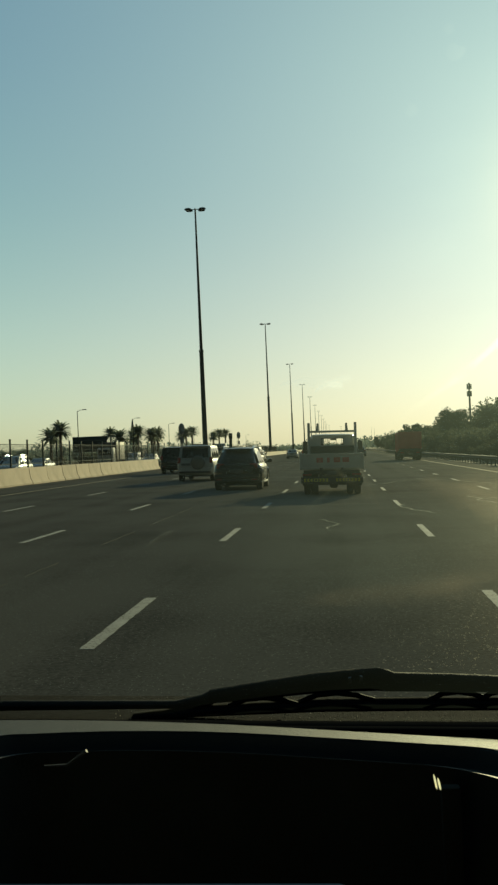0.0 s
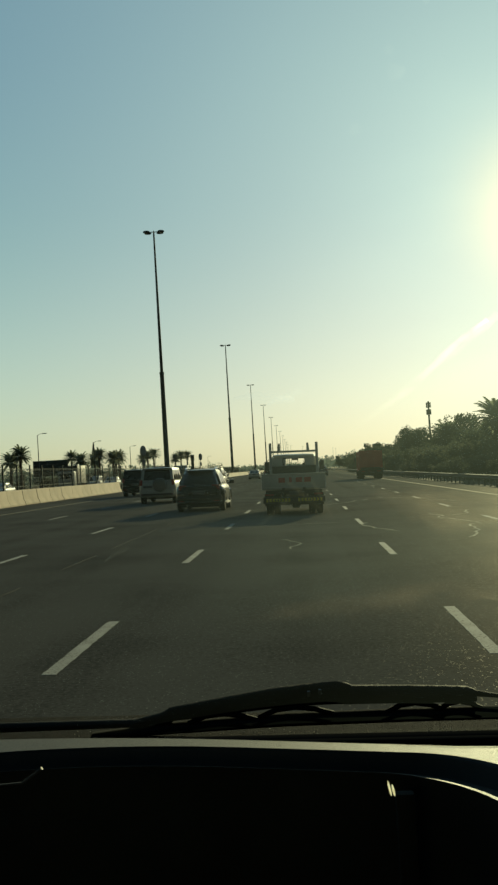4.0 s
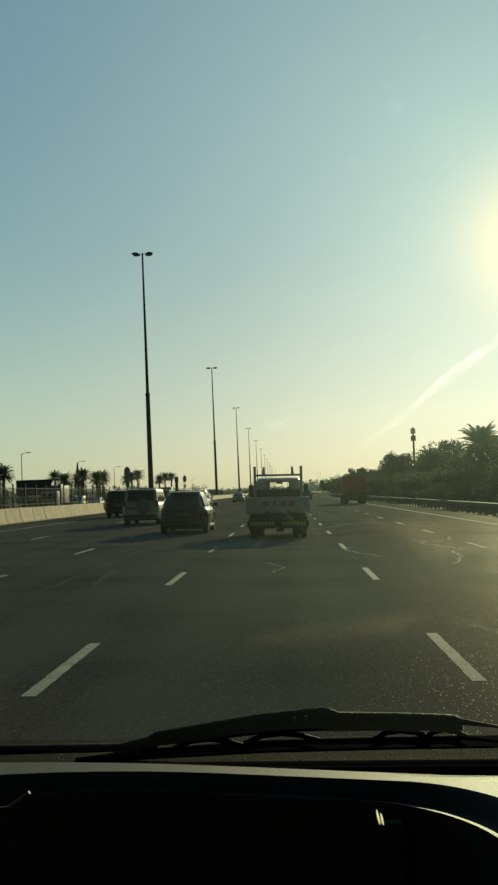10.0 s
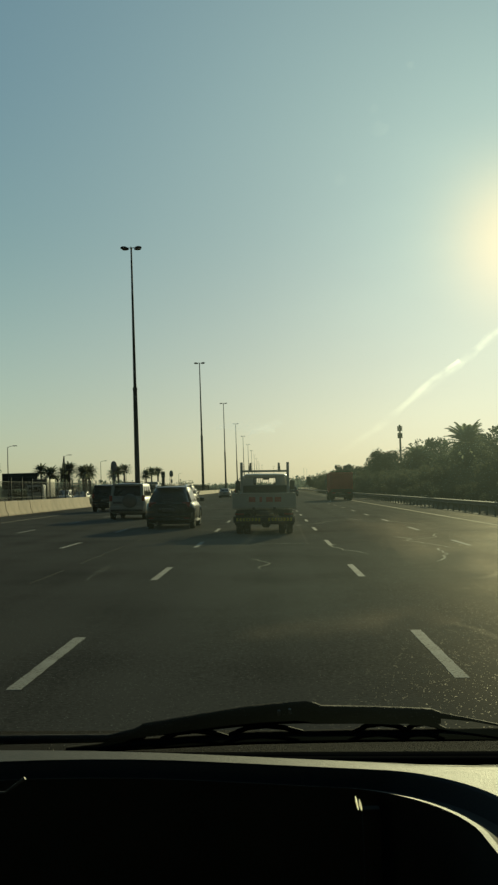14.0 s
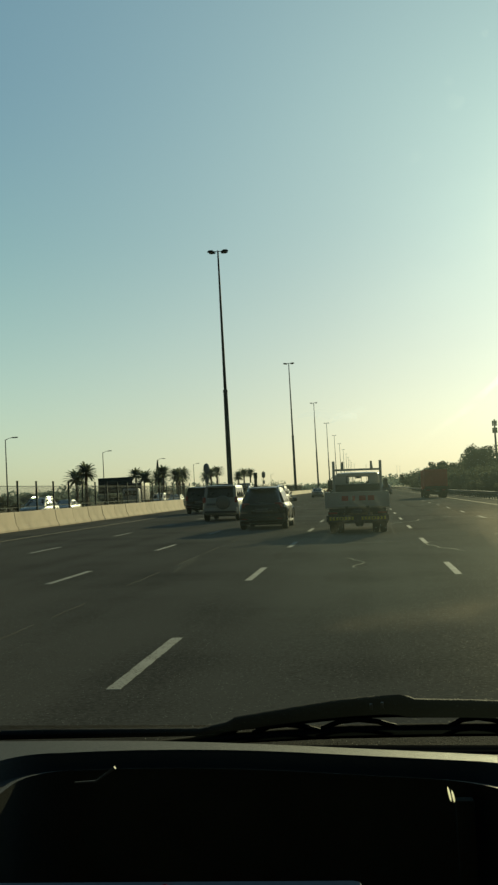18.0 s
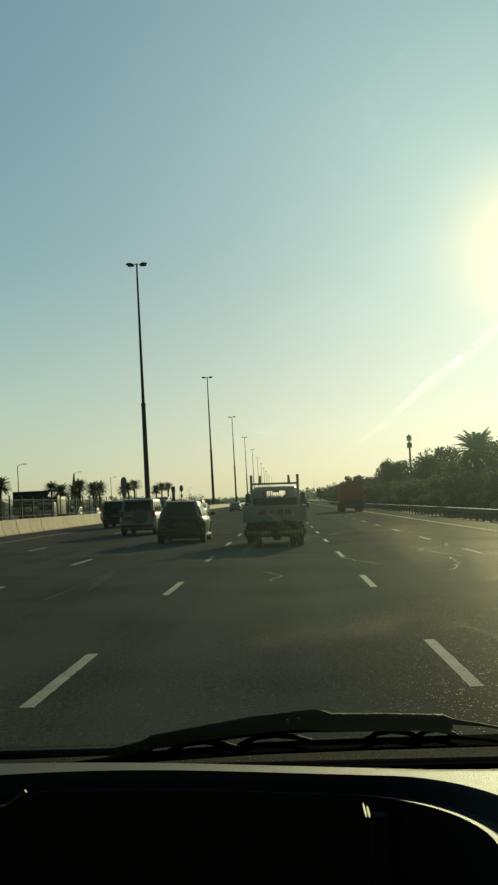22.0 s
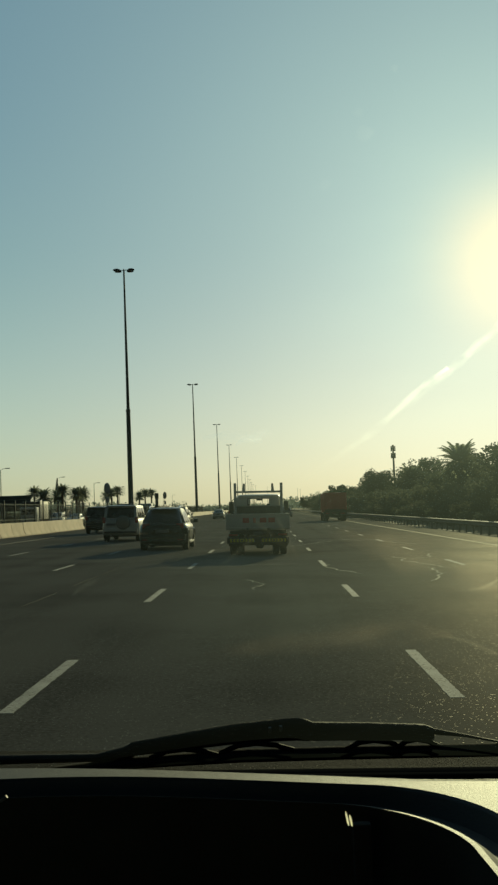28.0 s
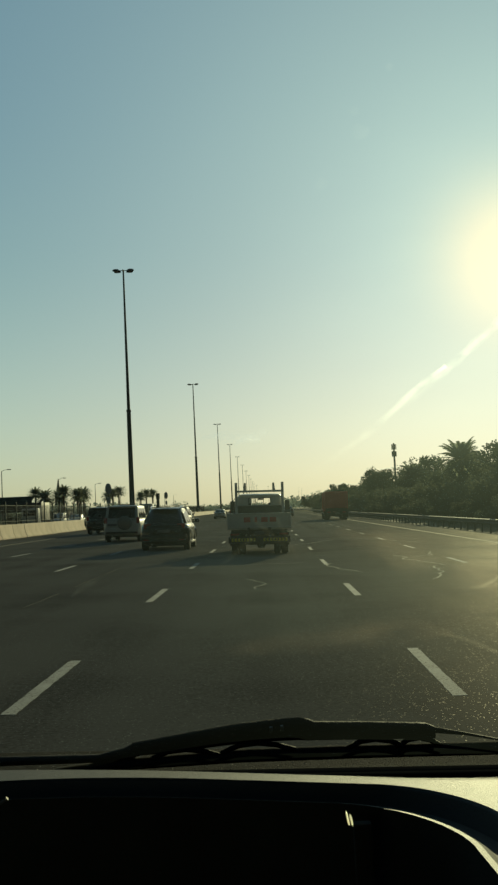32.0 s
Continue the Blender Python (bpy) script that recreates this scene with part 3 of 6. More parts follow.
for x, y, h, l, w, s in ((3.4, 20.5, 0.25, 5.0, 0.06, 2), (4.5, 25, -0.1, 6.0, 0.06, 3), (4.2, 29, 0.5, 4.0, 0.06, 21), (2.2, 23.0, -0.15, 4.5, 0.05, 22), (6.6, 24.5, 1.35, 2.4, 0.05, 23), (-1.2, 27, 0.9, 2.6, 0.05, 24), (-0.3, 19.0, -0.2, 3.2, 0.035, 5),
                         (0.9, 40, 0.2, 6.0, 0.06, 6), (7.4, 31, 0.3, 8.0, 0.06, 8), (6.2, 40, -0.2, 9.0, 0.06, 9), (3.0, 12.0, 1.3, 1.8, 0.04, 11)):
    crack(x, y, h, l, w * 0.8, s)

# long paving seam between two lanes
bm = bmesh.new()
r = random.Random(4)
rings = []
y = 10.0
while y < 95:
    long, rings = r.uniform(0.8, 4.5), []
    for k in range(6):
        x, w = SEAM_X + r.uniform(-0.015, 0.015), r.uniform(0.001, 0.006) * (0.3 if k in (0, 5) else 1)
        v = y + long * k / 5
        rings.append([(x - w, v, gz(x) + 0.004), (x + w, v, gz(x) + 0.004), (x + w, v, gz(x) - 0.004), (x - w, v, gz(x) - 0.004)])
    loft(bm, rings)
    y += long + r.uniform(0.3, 3.5)
part("paving_seam", bm, SEAM_FILL, road, sharp=0)

# ---- median: barrier, fence, masts ----
BAR_X = -16.5
BZ = gz(ROAD_L)


def jersey(length):
    """Concrete barrier unit with a sloped foot."""
    half = [(0.30, 0.0), (0.30, 0.08), (0.17, 0.34), (0.10, 0.86), (0.075, 0.9)]
    prof = half + [(-x, z) for x, z in half[::-1]]
    bm = bmesh.new()
    e = 0.015
    rings = []
    for y, s in ((-length / 2, 0.9), (-length / 2 + e, 1.0), (length / 2 - e, 1.0), (length / 2, 0.9)):
        rings.append([(x * s, y, z * (1 if s == 1 else 0.985)) for x, z in prof])
    loft(bm, rings)
    return bm


SEG = 3.0
seg_mesh = finish(jersey(SEG - 0.03), CONCRETE, "barrier_unit", 25)
barrier = thing("concrete_barrier", pose(BAR_X, 0, BZ), "row of pale weathered concrete median barrier units", "barrier")
rnd = random.Random(3)
GAP = (84.0, 99.0)  # an opening closed by a low gate
for k in range(100):
    y = 9.0 + k * SEG
    if GAP[0] < y < GAP[1]:
        continue
    shared("barrier_unit", seg_mesh, barrier, pose(rnd.uniform(-0.015, 0.015), y, rnd.uniform(-0.012, 0.0), 0, 0, rnd.uniform(-0.25, 0.25)))
bm = bmesh.new()
half = [(0.30, 0.0), (0.30, 0.08), (0.17, 0.34), (0.10, 0.86), (0.075, 0.9)]
prof = half + [(-x, z) for x, z in half[::-1]]
loft(bm, [[(x, y, z) for x, z in prof] for y in (309, 500, 900, 1800)])
part("barrier_run", bm, CONCRETE, barrier)
gate = thing("median_gate", pose(BAR_X, (GAP[0] + GAP[1]) / 2, BZ), "low dark steel emergency gate between barrier units", "gate")
gl = GAP[1] - GAP[0] - 1.0
for z in (0.2, 0.8):
    part("gate_rail", box((0, 0, z), (0.05, gl, 0.05)), POLE_STEEL, gate)
bar = finish(box((0, 0, 0.45), (0.03, 0.03, 0.8)), POLE_STEEL, "gate_bar", 35)
for k in range(30):
    shared("gate_bar", bar, gate, pose(0, -gl / 2 + gl * (k + 0.5) / 30, 0.08))

FX = -18.6
fence = thing("median_fence", pose(FX, 0, 0.24), "tall dark steel mesh fence on posts along the median", "fence")
post_bm = box((0, 0, 1.3), (0.09, 0.09, 2.6), 0.01)
add_box(post_bm, (0, 0, 2.62), (0.11, 0.11, 0.04), 0.008)
post_mesh = finish(post_bm, FENCE_GREEN, "fence_post", 35)
bm = bmesh.new()
for z in (0.12, 1.2, 2.35):
    add_box(bm, (0, 1.5, z), (0.022, 2.9, 0.03))
for k in range(30):
    add_box(bm, (0, 0.1 + k * 0.0965, 1.25), (0.007, 0.007, 2.25))
for k in range(9):
    add_box(bm, (0, 1.5, 0.25 + 0.25 * k), (0.007, 2.9, 0.007))
panel_mesh = finish(bm, FENCE_GREEN, "mesh_panel", 0)
for k in range(90):
    y = 14 + 3.0 * k
    shared("fence_post", post_mesh, fence, pose(0, y, 0))
    if k < 89:
        shared("mesh_panel", panel_mesh, fence, pose(0, y, 0))


def high_mast():
    """Tall tapered lighting mast with a stepped lower shaft and a crown of four floodlights."""
    m = thing("high_mast_light", pose(-17.6, 0, 0.3), "tall dark tapered motorway lighting mast with flat floodlights on top", "street light", "masts along the median")
    bm = bmesh.new()
    tube(bm, [(0, 0, 0), (0, 0, 14.8)], [0.36, 0.27], 14)
    part("lower_shaft", bm, POLE_STEEL, m)
    bm = bmesh.new()
    tube(bm, [(0, 0, 14.7), (0, 0, 33.4)], [0.21, 0.105], 12)
    part("upper_shaft", bm, POLE_STEEL, m)
    bm = bmesh.new()
    tube(bm, [(0, 0, 14.55), (0, 0, 14.85)], [0.32, 0.30], 14)
    part("collar", bm, POLE_STEEL, m)
    part("base_plate", box((0, 0, 0.04), (0.9, 0.9, 0.08), 0.01), POLE_STEEL, m)
    part("access_door", box((0.0, -0.36, 1.1), (0.2, 0.03, 0.55), 0.01), GALV, m)
    bm = bmesh.new()
    tube(bm, [(-1.0, 0, 33.35), (1.0, 0, 33.35)], 0.05, 8)
    tube(bm, [(0, -0.6, 33.35), (0, 0.6, 33.35)], 0.05, 8)
    part("head_frame", bm, POLE_STEEL, m)
    for sx, sy in ((-0.95, -0.3), (0.95, -0.3), (-0.8, 0.45), (0.8, 0.45)):
        bm = bmesh.new()
        rings = []
        for z, s in ((33.18, 0.7), (33.24, 1.0), (33.38, 0.95), (33.47, 0.6)):
            rings.append([(sx + 0.46 * s * math.cos(a * math.pi / 8), sy + 0.27 * s * math.sin(a * math.pi / 8), z) for a in range(16)])
        loft(bm, rings)
        head = part("floodlight", bm, POLE_STEEL, m)
        part("lens", box((sx, sy, 33.175), (0.45, 0.26, 0.02), 0.005), LENS, head)
    return m


SPACING = 118.0
mast = high_mast()
mast.matrix_basis = pose(-17.6, 1.06 * SPACING, 0.3, 0, 0, 4)
for k in range(1, 11):
    copy_thing(mast, pose(-17.6, (1.06 + k) * SPACING, 0.3, 0, 0, 4 - 3 * (k % 3)))
# the line of masts swings to the other side where the road bends far ahead
for k, x in enumerate((-15, 2, 26, 56, 65)):
    copy_thing(mast, pose(x, 1390 + 110 * k, 0.3, 0, 0, 20))


def road_sign(x, y, z0, turn):
    """Back of a round sign over a square plate on a post."""
    s = thing("road_sign", pose(x, y, z0, 0, 0, turn), "grey round road sign above a small square plate on a post", "road sign", "median signs")
    bm = bmesh.new()
    tube(bm, [(0, 0, 0), (0, 0, 4.4)], 0.045, 8)
    part("post", bm, GALV, s)
    bm = bmesh.new()
    n = 24
    rings = [[(0.56 * q * math.cos(2 * math.pi * k / n), yy, 4.1 + 0.58 * q * math.sin(2 * math.pi * k / n)) for k in range(n)] for yy, q in ((-0.06, 0.97), (-0.05, 1), (-0.03, 1))]
    loft(bm, rings)
    part("round_plate", bm, GALV, s)
    part("square_plate", box((0, -0.05, 2.85), (0.55, 0.03, 0.6), 0.01), GALV, s)
    for z in (2.7, 3.0, 3.9, 4.3):
        part("clamp", box((0, -0.06, z), (0.5, 0.03, 0.05), 0.004), GALV, s)
    return s


for x, y in ((-17.2, 104.0), (-17.2, 163.0)):
    road_sign(x, y, 0.3, 62)

pillar = thing("speed_camera", pose(-17.3, 152, 0.3, 0, 0, 8), "tall dark speed camera pillar behind the barrier", "speed camera")
part("column", box((0, 0, 1.7), (0.46, 0.46, 3.4), 0.03), POLE_STEEL, pillar)
part("camera_head", box((0, 0, 3.85), (0.58, 0.58, 0.9), 0.04), POLE_STEEL, pillar)
part("lens_window", box((0, -0.295, 3.9), (0.3, 0.02, 0.4), 0.01), CAR_GLASS, pillar)
part("foot_plate", box((0, 0, 0.03), (0.7, 0.7, 0.06), 0.01), GALV, pillar)

# ---- right side: guardrail ----
RX = 11.75
rail = thing("guardrail", pose(RX, 0, gz(RX) - 0.1), "galvanised steel W-beam guardrail on posts beside the shoulder", "guardrail")
bm = bmesh.new()
wprof = [(0.0, 0.47), (-0.07, 0.50), (-0.07, 0.55), (0.0, 0.585), (0.0, 0.625), (-0.07, 0.66), (-0.07, 0.71), (0.0, 0.74)]
wring = [(x, z) for x, z in wprof] + [(x + 0.012, z) for x, z in wprof[::-1]]
loft(bm, [[(x, y, z + 0.05) for x, z in wring] for y in (0, 4.04)])
beam_mesh = finish(bm, RAIL_STEEL, "beam", 30)
bm = box((0.10, 0, 0.38), (0.09, 0.17, 0.86), 0.012)
rpost_mesh = finish(bm, RAIL_STEEL, "post", 35)
blk_mesh = finish(box((0.04, 0, 0.62), (0.08, 0.1, 0.3), 0.008), RAIL_STEEL, "spacer", 35)
for k in range(60):
    y = 14 + 4.0 * k
    shared("beam", beam_mesh, rail, pose(0, y, 0))
    for j in (0, 1):
        shared("post", rpost_mesh, rail, pose(0, y + 2 * j, 0))
        if y < 90:
            shared("spacer", blk_mesh, rail, pose(0, y + 2 * j, 0))
bm = bmesh.new()
loft(bm, [[(x, y, z + 0.05) for x, z in wring] for y in (254, 500, 1400)])
part("beam_run", bm, RAIL_STEEL, rail)
for k in range(120):
    shared("post", rpost_mesh, rail, pose(0, 254 + 2.0 * k, 0)) if k % 2 == 0 else None

# ---- plants ----


def leaf_cloud(bm, r, clumps, count, size):
    """Small leaves, two triangles each, round clump centres (x, y, z, radius)."""
    for _ in range(count):
        cx, cy, cz, cr = r.choice(clumps)
        d = Vector((r.gauss(0, 1), r.gauss(0, 1), r.gauss(0, 0.8)))
        d = d.normalized() * cr * r.uniform(0.45, 1.0) ** 0.5
        p = Vector((cx, cy, cz)) + d
        u = Vector((r.gauss(0, 1), r.gauss(0, 1), r.gauss(0, 1))).normalized()
        w = u.cross(Vector((r.gauss(0, 1), r.gauss(0, 1), r.gauss(0, 1)))).normalized()
        s = size * r.uniform(0.6, 1.3)
        bm.faces.new([bm.verts.new(p + q) for q in (u * s, w * s * 0.5, -u * s, -w * s * 0.5)])


def raw_mesh(bm, material, name):
    me = bpy.data.meshes.new(name)
    bm.to_mesh(me)
    bm.free()
    me.materials.append(material)
    return me


def broadleaf(seed, h, spread, leaves, size, material, low=0.25):
    """A tree: tapered trunk, limbs, and a loose crown of clumps."""
    r = random.Random(seed)
    bm = bmesh.new()
    lean = Vector((r.uniform(-0.3, 0.3), r.uniform(-0.3, 0.3), 0))
    fork = Vector((lean.x * 0.5, lean.y * 0.5, h * r.uniform(0.22, 0.32)))
    tube(bm, [(0, 0, -0.2), fork * 0.5, fork], [0.03 * h, 0.024 * h, 0.02 * h], 8)
    clumps = []
    for k in range(7):
        a = 2 * math.pi * k / 7 + r.uniform(-0.4, 0.4)
        reach = spread * r.uniform(0.35, 0.9)
        tip = Vector((math.cos(a) * reach, math.sin(a) * reach, h * r.uniform(0.5, 0.85)))
        mid = fork.lerp(tip, 0.5) + Vector((0, 0, h * 0.06))
        tube(bm, [fork, mid, tip], [0.014 * h, 0.009 * h, 0.004 * h], 6)
        for q, f in ((tip, 1.0), (mid, 0.75)):
            for _ in range(3):
                clumps.append((q.x + r.uniform(-1, 1) * spread * 0.22, q.y + r.uniform(-1, 1) * spread * 0.22,
                               q.z + r.uniform(-0.1, 0.12) * h, spread * r.uniform(0.17, 0.30) * f))
    for _ in range(5):
        a = r.uniform(0, 6.28)
        q = spread * r.uniform(0.0, 0.45)
        clumps.append((math.cos(a) * q, math.sin(a) * q, h * r.uniform(0.78, 0.93), spread * r.uniform(0.16, 0.26)))
    for _ in range(6):
        a = r.uniform(0, 6.28)
        q = spread * r.uniform(0.4, 0.95)
        clumps.append((math.cos(a) * q, math.sin(a) * q, h * r.uniform(low, 0.5), spread * r.uniform(0.18, 0.28)))
    wood = finish(bm, BARK, "trunk", 40)
    bm = bmesh.new()
    leaf_cloud(bm, r, clumps, leaves, size)
    return wood, raw_mesh(bm, material, "crown")


def palm(seed, h, fronds=64):
    r = random.Random(seed)
    bm = bmesh.new()
    pts, rad = [], []
    for k in range(12):
        f = k / 11
        pts.append((0.15 * math.sin(f * 1.2), 0.1 * f, h * f))
        rad.append((0.30 - 0.07 * f) * (1.08 if k % 2 else 0.96) + (0.08 if k > 9 else 0))
    tube(bm, pts, rad, 9)
    wood = finish(bm, BARK, "trunk", 40)
    bm = bmesh.new()
    top = Vector(pts[-1])
    for k in range(fronds):
        a = 2.399 * k + r.uniform(-0.2, 0.2)
        up = 1.35 - 1.75 * (k / fronds) + r.uniform(-0.1, 0.1)
        length = r.uniform(1.8, 2.5)
        p = top.copy()
        e = up
        n = 17
        out = Vector((math.cos(a), math.sin(a), 0))
        side = Vector((-math.sin(a), math.cos(a), 0))
        for i in range(n):
            step = length / n
            d = out * math.cos(e) + Vector((0, 0, math.sin(e)))
            q = p + d * step
            if i > 1:
                w = 0.42 * math.sin(math.pi * (0.18 + 0.7 * i / n)) * r.uniform(0.8, 1.1)
                for s in (1, -1):
                    tip = p + side * s * w + d * 0.3 - Vector((0, 0, 0.08))
                    bm.faces.new([bm.verts.new(v) for v in (p, p + d * 0.17, tip)])
                    tip2 = p + d * step * 0.5 + side * s * w + d * 0.28 - Vector((0, 0, 0.1))
                    bm.faces.new([bm.verts.new(v) for v in (p + d * step * 0.5, p + d * (step * 0.5 + 0.17), tip2)])
            u = side * 0.02
            bm.faces.new([bm.verts.new(v) for v in (p - u, p + u, q + u, q - u)])
            p = q
            e -= 0.014 + 0.0035 * i
    return wood, raw_mesh(bm, PALM_LEAF, "crown")


def plant(name, kind_meshes, x, y, z, turn, s, label, category, group):
    t = thing(name, Matrix.LocRotScale((x, y, z), Euler((0, 0, radians(turn))), (s, s, s)), label, category, group)
    shared("trunk", kind_meshes[0], t)
    shared("crown", kind_meshes[1], t)
    return t


TREES = [broadleaf(20 + k, 7.0, (3.6, 4.2, 3.2, 4.0, 3.4)[k], 6800, 0.165, (LEAF, LEAF_DRY)[k % 2]) for k in range(5)]
BUSHES = [broadleaf(40 + k, 3.2, 2.6, 2800, 0.14, (LEAF_DRY, LEAF)[k % 2], low=0.08) for k in range(3)]
FAR_TREES = [broadleaf(30 + k, 7.0, (3.7, 4.2, 3.3, 4.0)[k], 2400, 0.28, (LEAF, LEAF_DRY)[k % 2]) for k in range(4)]
LOW_TREES = [broadleaf(50 + k, 7.0, (3.8, 4.3, 3.5)[k], 2200, 0.26, LEAF_HAZED) for k in range(3)]
PALMS = [palm(60 + k, (6.5, 7.5, 5.0)[k]) for k in range(3)]
rnd = random.Random(8)
# roadside belt, front row and back rows
y = 34.0
while y < 520:
    step = rnd.uniform(4.5, 7.5) * (1 + y / 260)
    for x, lo, hi in ((21, 0.50, 0.92), (28, 0.66, 1.17), (36, 0.78, 1.34)):
        k = rnd.randrange(5)
        s = rnd.uniform(lo, hi) * (0.97 + 0.25 * math.sin(y * 0.07 + x * 0.1))
        plant("tree", TREES[k] if y < 190 else FAR_TREES[k % 4], x + rnd.uniform(-2, 2), y + rnd.uniform(-2, 2), -0.15, rnd.uniform(0, 360), s,
              "dense dusty green roadside tree with a rounded crown", "tree", "roadside trees")
    y += step
y = 30.0
while y < 330:
    k = rnd.randrange(3)
    plant("shrub", BUSHES[k], 17.4 + rnd.uniform(-1.4, 2.2), y, -0.25, rnd.uniform(0, 360), rnd.uniform(0.65, 1.15),
          "low dusty green shrub behind the guardrail", "shrub", "roadside shrubs")
    y += rnd.uniform(1.3, 2.3) * (1 + y / 190)
y = 26.0
while y < 300:
    k = rnd.randrange(3)
    plant("shrub", BUSHES[k], 15.0 + rnd.uniform(-0.8, 0.9), y, -0.35, rnd.uniform(0, 360), rnd.uniform(0.42, 0.66),
          "low dusty green shrub behind the guardrail", "shrub", "roadside shrubs")
    y += rnd.uniform(1.5, 2.6) * (1 + y / 150)
for x, y, k, s in ((19.6, 98, 2, 1.12), (21.5, 143, 2, 1.05), (23.5, 70, 2, 1.2)):
    plant("palm_tree", PALMS[k], x, y, -0.2, rnd.uniform(0, 360), s, "date palm with a spreading feathery crown above the trees", "palm tree", "roadside palms")
# palms and trees beyond the opposite carriageway
for x, y, k, s in ((-52, 176, 0, 0.9), (-57, 186, 2, 1.0), (-54, 232, 2, 1.05), (-58, 240, 1, 0.85), (-52, 246, 1, 0.9), (-55, 253, 2, 1.1), (-51, 259, 0, 0.95), (-57, 266, 1, 0.9),
                   (-52, 272, 0, 1.0), (-55, 284, 2, 1.2), (-51, 318, 1, 0.95), (-54, 326, 0, 1.0), (-52, 338, 1, 1.05), (-53, 402, 0, 1.1), (-52, 414, 1, 1.1), (-55, 462, 1, 1.2)):
    plant("palm_tree", PALMS[k], x, y, 0.1, rnd.uniform(0, 360), s * 1.14, "date palm standing beyond the opposite carriageway", "palm tree", "far palms")
for k in range(80):
    y = 110 + k * 9 + rnd.uniform(-5, 5)
    plant("tree", LOW_TREES[k % 3], -62 - rnd.uniform(0, 25) - k * 0.4, y, 0.0, rnd.uniform(0, 360), rnd.uniform(0.4, 0.75), "low tree beyond the opposite carriageway, green paled by painted haze", "tree", "far trees")
for k in range(40):
    plant("shrub", BUSHES[k % 3], -47 - rnd.uniform(0, 8), 90 + k * 11 + rnd.uniform(-3, 3), 0.05, rnd.uniform(0, 360), rnd.uniform(0.5, 0.9), "low shrub beyond the opposite carriageway", "shrub", "far shrubs")

# far woods at the end of the road, on both sides
bm = bmesh.new()
r = random.Random(77)
for k in range(620):
    side = r.random()
    if side < 0.5:
        x, y = r.uniform(-420, -70), r.uniform(560, 900)
    else:
        x, y = r.uniform(16, 300), r.uniform(520, 1000)
    h = r.uniform(4, 10)
    cl = [(x + r.uniform(-4, 4), y + r.uniform(-4, 4), r.uniform(0.3, 0.9) * h, r.uniform(1.5, 3.0)) for _ in range(6)]
    leaf_cloud(bm, r, cl, 70, 0.8)
for k in range(420):
    x, y = r.uniform(-330, -66), r.uniform(260, 560)
    h = r.uniform(3.5, 7.5)
    cl = [(x + r.uniform(-4, 4), y + r.uniform(-4, 4), r.uniform(0.25, 0.9) * h, r.uniform(1.2, 2.4)) for _ in range(6)]
    leaf_cloud(bm, r, cl, 70, 0.6)
for k in range(420):
    x, y = r.uniform(-170, 130), r.uniform(1150, 1400)
    h = r.uniform(3, 7)
    cl = [(x + r.uniform(-6, 6), y + r.uniform(-4, 4), r.uniform(0.2, 0.9) * h, r.uniform(2.0, 4.0)) for _ in range(6)]
    leaf_cloud(bm, r, cl, 60, 1.3)
woods = new("far_woods", raw_mesh(bm, LEAF_HAZED, "far_woods"))
tagged(woods, "belt of distant trees along the horizon, haze painted into their grey green", "woods", kind="stuff")

# ---- far left: street lamps, spire, billboard; far right: telecom mast ----


def street_lamp():
    m = thing("street_lamp", pose(0, 0, 0), "slim grey street lamp with one short arm", "street light", "lamps beyond the opposite carriageway")
    bm = bmesh.new()
    tube(bm, [(0, 0, 0), (0, 0, 9.6), (0, 0, 10)], [0.11, 0.06, 0.055], 8)
    part("pole", bm, POLE_STEEL, m)
    bm = bmesh.new()
    tube(bm, [(0, 0, 9.9), (0.5, 0, 10.15), (1.0, 0, 10.2)], 0.04, 6)
    part("arm", bm, POLE_STEEL, m)
    part("lamp_head", box((1.3, 0, 10.2), (0.75, 0.26, 0.14), 0.04), POLE_STEEL, m)
    return m


lamp = street_lamp()
lamp.matrix_basis = pose(-46, 120, 0.1)
for k in range(1, 9):
    copy_thing(lamp, pose(-46 - 0.4 * k, 120 + 48 * k, 0.1))

spire = thing("spire", pose(-150, 690, 0), "slender dark pointed spire far beyond the motorway", "tower")
bm = bmesh.new()
loft(bm, [[(s * c[0], s * c[1], z) for c in ((1, 1), (-1, 1), (-1, -1), (1, -1))] for z, s in ((0, 3.2), (10, 2.4), (29, 0.1))])
part("shaft", bm, POLE_STEEL, spire)
part("plinth", box((0, 0, 1.0), (9, 9, 2.0), 0.1), BEIGE_WALL, spire)

board = thing("billboard", pose(-62, 235, 0.1, 0, 0, 12), "back of a wide dark billboard on two posts", "billboard")
part("board", box((0, 0, 5.0), (8.5, 0.25, 3.8), 0.03), POLE_STEEL, board)
for x in (-2.6, 2.6):
    part("post", box((x, 0, 1.6), (0.3, 0.3, 3.2), 0.02), POLE_STEEL, board)
for z in (4.0, 5.9):
    part("brace", box((0, -0.18, z), (8.3, 0.12, 0.12), 0.01), GALV, board)

